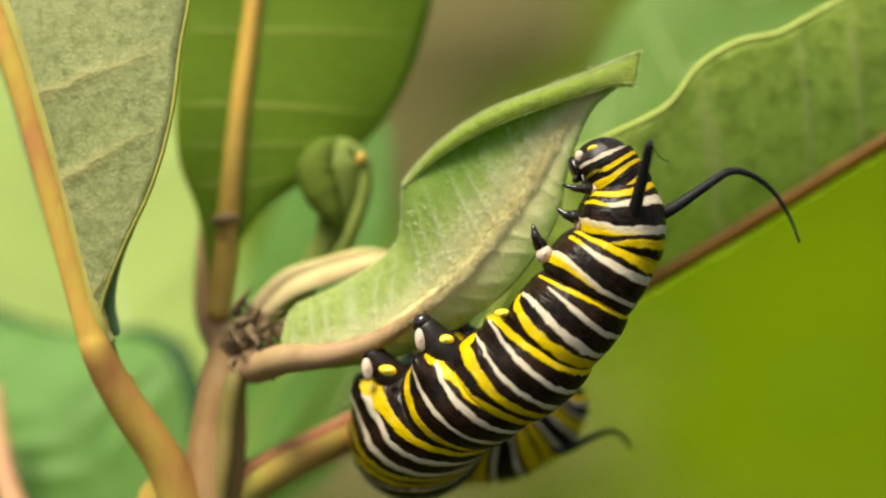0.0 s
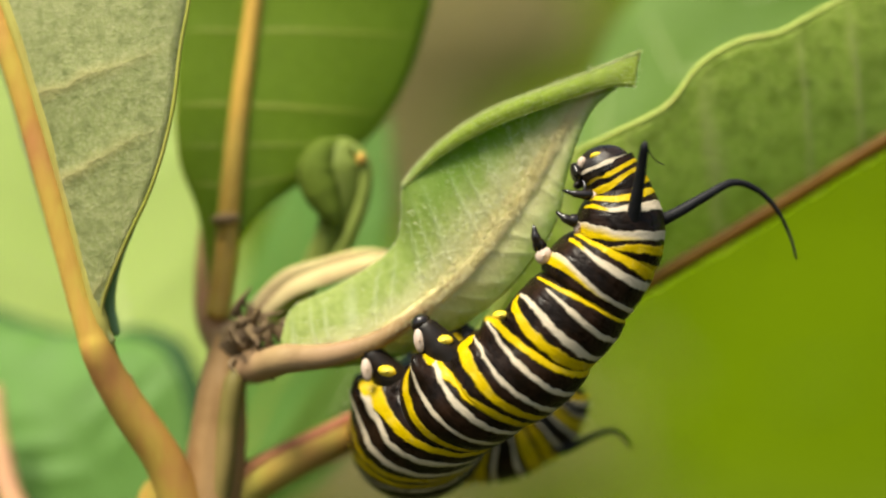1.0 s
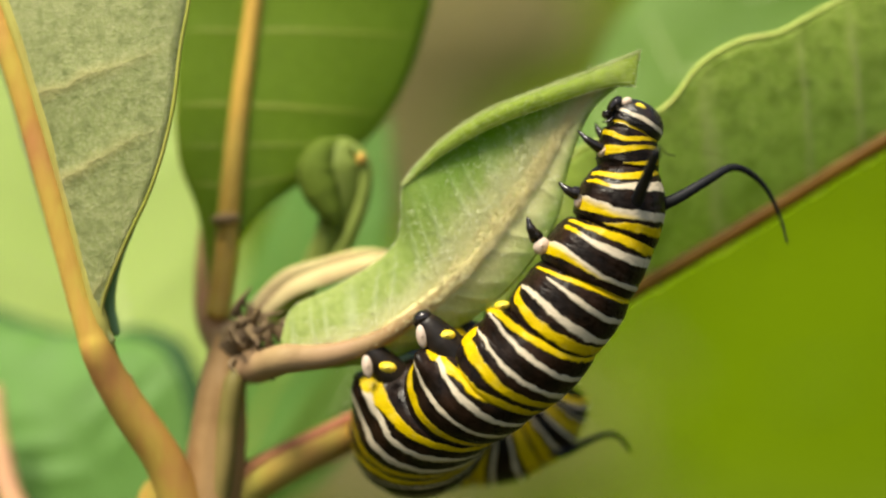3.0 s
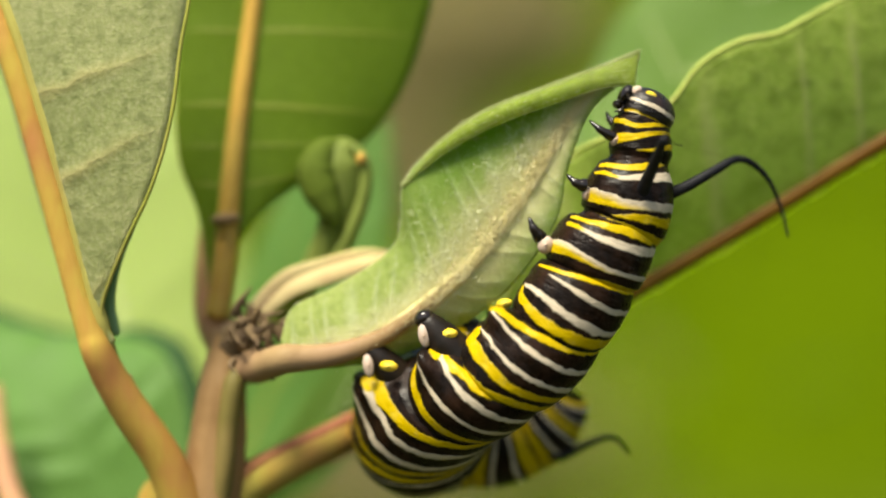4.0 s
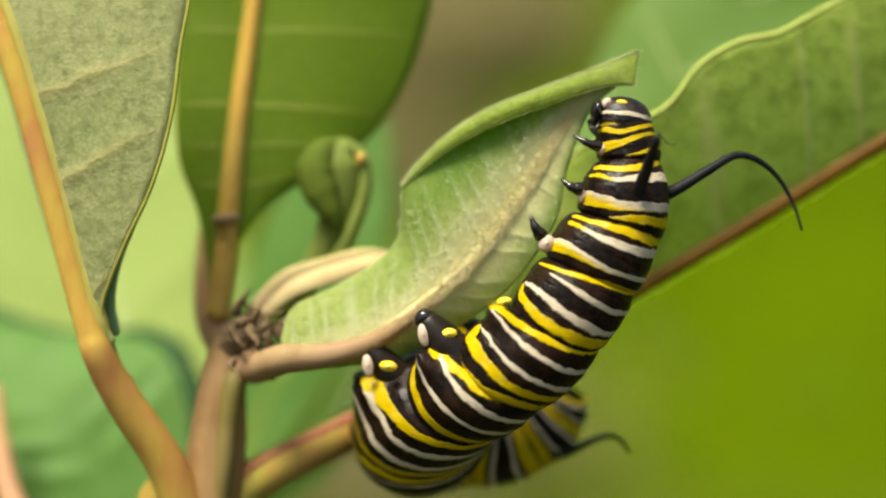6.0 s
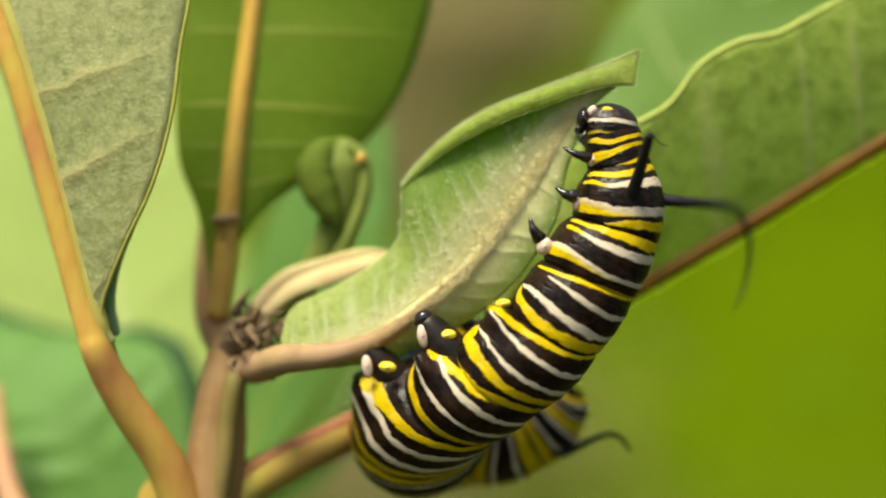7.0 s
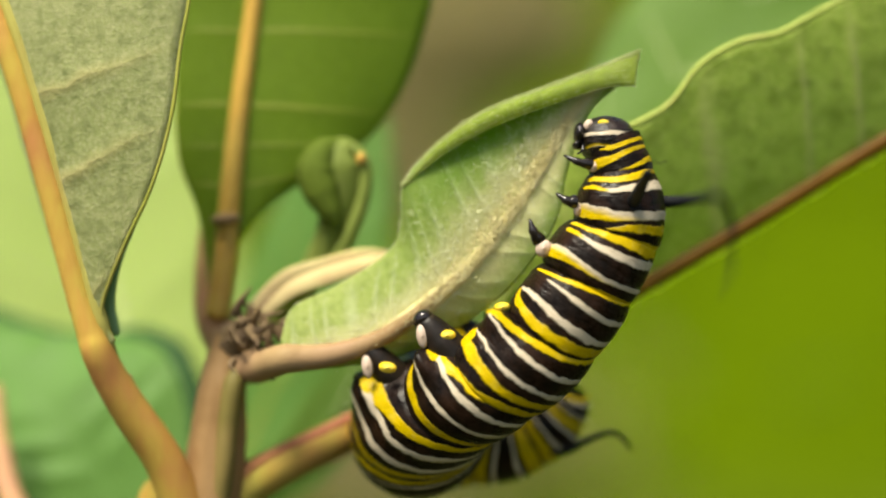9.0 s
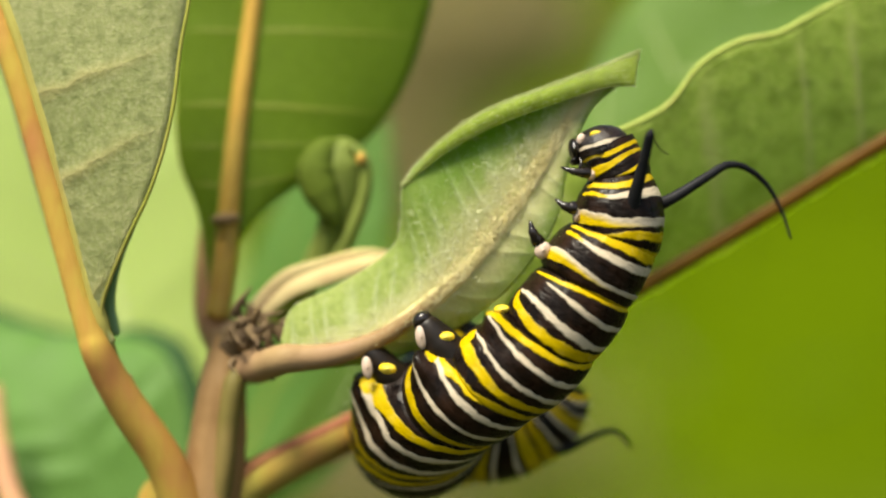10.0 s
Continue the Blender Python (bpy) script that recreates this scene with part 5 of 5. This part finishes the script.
    for thing, rows in ((SEG["A8"], [
        (0, 0.04, 0.18, 0), (0.5, 0.04, 0.22, 0), (1, 0.04, 0.22, 0), (1.5, 0.04, 0.31, 0), (2, 0.04, 0.31, 0), (2.5, 0, 0.18, 0),
        (4, -0.09, -0.27, 0), (4.5, -0.09, -0.27, 0), (5, -0.09, -0.18, 0), (5.5, -0.09, -0.18, 0), (7, 0, -0.04, 0), (7.5, 0, 0, 0), (8, 0, 0.09, 0),
        (8.5, 0, 0.09, 0), (9, 0.04, 0.09, 0), (9.5, 0.04, 0.18, 0), (10, 0.04, 0.22, 0),
    ]),):
        rest = thing.location.copy()
        walk(thing, [(r[0], turned(rest, *r[1:])) for r in rows])
    for thing, rows in ((SEG["A9"], [
        (0, 0.04, 0.18, 0), (0.5, 0.04, 0.22, 0), (1, 0.04, 0.22, 0), (1.5, 0.04, 0.31, 0), (2, 0.04, 0.31, 0), (2.5, 0, 0.18, 0),
        (4, -0.09, -0.27, 0), (4.5, -0.09, -0.27, 0), (5, -0.09, -0.18, 0), (5.5, -0.09, -0.18, 0), (7, 0, -0.04, 0), (7.5, 0, 0, 0), (8, 0, 0.09, 0),
        (8.5, 0, 0.09, 0), (9, 0.04, 0.09, 0), (9.5, 0.04, 0.18, 0), (10, 0.04, 0.22, 0),
    ]),):
        rest = thing.location.copy()
        walk(thing, [(r[0], turned(rest, *r[1:])) for r in rows])
    for thing, rows in ((HEAD, [
        (0, -0.68, -2.24, -28), (0.5, -0.72, -2.52, -27), (1, -0.52, -2.76, -25), (1.5, -0.6, -2.96, -25), (1.8, -0.6, -2.96, -24),
        (2, -0.12, -2.48, -8), (2.1, 0.36, -2.12, 3), (2.2, 0.68, -1.96, 6), (2.3, 1.16, -1.88, 15), (2.4, 1.56, -1.76, 25), (2.5, 1.96, -1.52, 28),
        (2.6, 1.8, -0.88, 30), (2.7, 1.68, -0.44, 26), (3.8, 2.56, 1.36, 22), (4, 2.6, 1.28, 21), (4.5, 2.32, 1.16, 14), (5, 1.72, 0.92, 10),
        (5.5, 1.36, 0.88, 6), (5.7, 1.08, 0.84, 4), (6.8, 0.44, 0.32, 2), (7, -0.08, 0.24, 0), (7.5, 0, 0, 0), (8, -0.28, -0.24, -2),
        (8.5, -0.28, -0.56, -6), (9, -0.28, -0.64, -5), (9.5, -0.44, -1, -11), (10, -0.64, -1.32, -18),
    ]),):
        rest = thing.location.copy()
        walk(thing, [(r[0], turned(rest, *r[1:])) for r in rows])
    for thing, rows in ((TENT_FAR, [
        (0, -0.09, -0.9, -1.05, 0), (0.5, -0.19, -1.19, 0.41, 0), (0.9, -0.14, -1.27, 0.3, 0), (1, -0.13, -1.29, 3.27, 0),
        (1.1, -0.13, -1.33, 9.3, 5), (1.2, -0.13, -1.36, 3.33, 0), (1.3, -0.13, -1.4, 1.36, 0), (1.5, -0.13, -1.47, -0.58, 0),
        (1.7, -0.16, -1.52, 3.66, 0), (1.9, -0.19, -1.58, 2.9, 0), (2, -0.2, -1.6, 0.02, 0), (2.1, -0.16, -1.61, 5.42, 0),
        (2.2, -0.06, -1.48, 2.4, 0), (2.5, 0.15, -1.10, 0.8, 0), (2.6, 0.1, -0.75, 6.0, 6), (2.7, -0.05, -0.42, 4.0, 14), (3.3, 0.2, -0.1, 3.0, 4),
        (3.8, 0.43, 0.28, 1.11, 0), (3.9, 0.47, 0.43, 15.04, 0), (4, 0.5, 0.62, 5.0, 14), (4.1, 0.48, 0.59, -0.1, 0), (4.2, 0.45, 0.59, 14.83, 10),
        (4.3, 0.43, 0.7, 5.0, 0), (4.5, 0.39, 0.76, -3.0, 0), (4.7, 0.4, 0.72, 7.0, 0), (4.9, 0.42, 0.62, 1.63, 0), (5, 0.43, 0.74, 2.5, 12),
        (5.1, 0.42, 0.62, 0.59, 0), (5.2, 0.41, 0.62, 9.56, 5), (5.3, 0.41, 0.63, 3.53, 0), (5.5, 0.39, 0.63, 0.47, 0), (5.7, 0.31, 0.59, 1.34, 0),
        (6.3, 0.08, 0.47, 1.96, 0), (6.8, -0.12, 0.37, -0.36, 0), (6.9, -0.16, 0.35, -0.42, 0), (6.96, -0.18, 0.34, 15.54, 10),
        (7, -0.19, 0.33, 37.51, 15), (7.05, -0.17, 0.3, 53.56, 16), (7.1, -0.16, 0.26, 9.61, 0), (7.2, -0.12, 0.2, 7.71, 10),
        (7.3, -0.08, 0.13, 2.81, 0), (7.5, 0, 0, 0, 0), (7.6, -0.04, 0.01, 7.93, 5), (7.7, -0.08, 0.02, -0.14, 0), (7.9, -0.16, 0.03, 4.73, 0),
        (8.1, -0.22, 0.04, -1.0, 0), (8.3, -0.25, 0.06, 1.5, 4), (8.4, -0.27, 0.08, -1.8, 6), (8.5, -0.29, 0.10, -2.4, 10),
        (8.6, -0.26, -0.09, 13.29, 10), (8.7, -0.23, -0.04, -0.77, 0), (8.9, -0.16, 0.05, -0.89, 0), (8.96, -0.14, 0.08, 3.08, 20),
        (9, -0.13, 0.1, 27.05, 34), (9.05, -0.13, 0.08, 53.03, 40), (9.1, -0.12, 0.06, 1.01, 0), (9.2, -0.11, 0.02, 22.96, 15),
        (9.3, -0.1, -0.02, 6.91, 5), (9.4, -0.08, -0.05, 1.86, 0), (9.46, -0.08, -0.07, -11.17, 10), (9.5, -0.07, -0.09, 10.82, 45),
        (9.54, -0.08, -0.11, 32.84, 80), (9.6, -0.1, -0.14, 3.88, 0), (9.7, -0.12, -0.2, 0.93, 0), (9.8, -0.14, -0.25, 5.99, 0),
        (10, -0.19, -0.15, 1.5, 6),
    ]),):
        rest = thing.location.copy()
        walk(thing, [(r[0], turned(rest, *r[1:])) for r in rows])
    for thing, rows in ((TENT_NEAR, [
        (0, -0.08, -1.01, 1.95, 0, -9), (0.2, -0.13, -1.11, 5.14, 0, 2), (0.5, -0.19, -1.25, 0.41, 0, -9), (0.8, -0.15, -1.32, 1.33, 0, -9),
        (1, -0.13, -1.37, -0.73, 0, -14), (1.5, -0.13, -1.53, 0.42, 0, -12), (1.6, -0.14, -1.54, -2.46, 0, -10), (2, -0.2, -1.6, 10.02, 0, 8),
        (2.2, -0.12, -1.54, 2.82, 0, 26), (2.4, -0.04, -1.47, 1.62, 0, 28), (2.5, 0.01, -1.44, 6.03, 0, 27), (2.7, 0.0, -0.70, 2.5, 0, 14),
        (3.3, 0.25, 0.10, 5.0, 0, 14), (3.8, 0.43, 0.4, 4.11, 0, 15), (4, 0.5, 0.68, 4.96, 0, 12), (4.5, 0.39, 0.68, 2.63, 0, 10),
        (5, 0.43, 0.68, 6.62, 0, 15), (5.4, 0.4, 0.68, 4.5, 0, 15), (5.5, 0.39, 0.68, 0.47, 0, 29), (5.6, 0.35, 0.66, 5.41, 0, 15),
        (5.7, 0.31, 0.63, 4.34, 0, 12), (6.8, -0.11, 0.33, 1.64, 0, 0), (7, -0.19, 0.28, 1.51, 0, 4), (7.5, 0, 0, 2, 0, 0),
        (7.8, -0.12, 0, -1.2, 0, 0), (8, -0.19, 0, 0.66, 0, 4), (8.5, -0.29, -0.2, -1.65, 0, -8), (8.9, -0.16, -0.04, -0.89, 0, 0),
        (9, -0.12, -0, -4.95, 0, 30), (9.1, -0.11, -0.05, -0.99, 0, 0), (9.5, -0.06, -0.22, 2.82, 0, -9), (10, -0.19, -0.45, 4.11, 0, -13),
    ]),):
        rest = thing.location.copy()
        walk(thing, [(r[0], turned(rest, *r[1:])) for r in rows])
    for thing, rows in ((hero, [
        (0, 0, 0, 0.09), (0.5, 0, 0, 0.09), (1, 0, 0, 0.09), (1.5, 0, 0, 0.27), (2, 0, 0, 0.27), (2.5, 0, 0, 0.09), (4, 0, 0, 0), (4.5, 0, 0, -0.09),
        (5, 0, 0, -0.09), (5.5, 0, 0, -0.09), (7, 0, 0, -0.09), (7.5, 0, 0, 0), (8, 0, 0, 0.09), (8.5, 0, 0, 0), (9, 0, 0, 0), (9.5, 0, 0, 0),
        (10, 0, 0, 0),
    ]),):
        rest = thing.location.copy()
        walk(thing, [(r[0], turned(rest, *r[1:])) for r in rows])


motions()
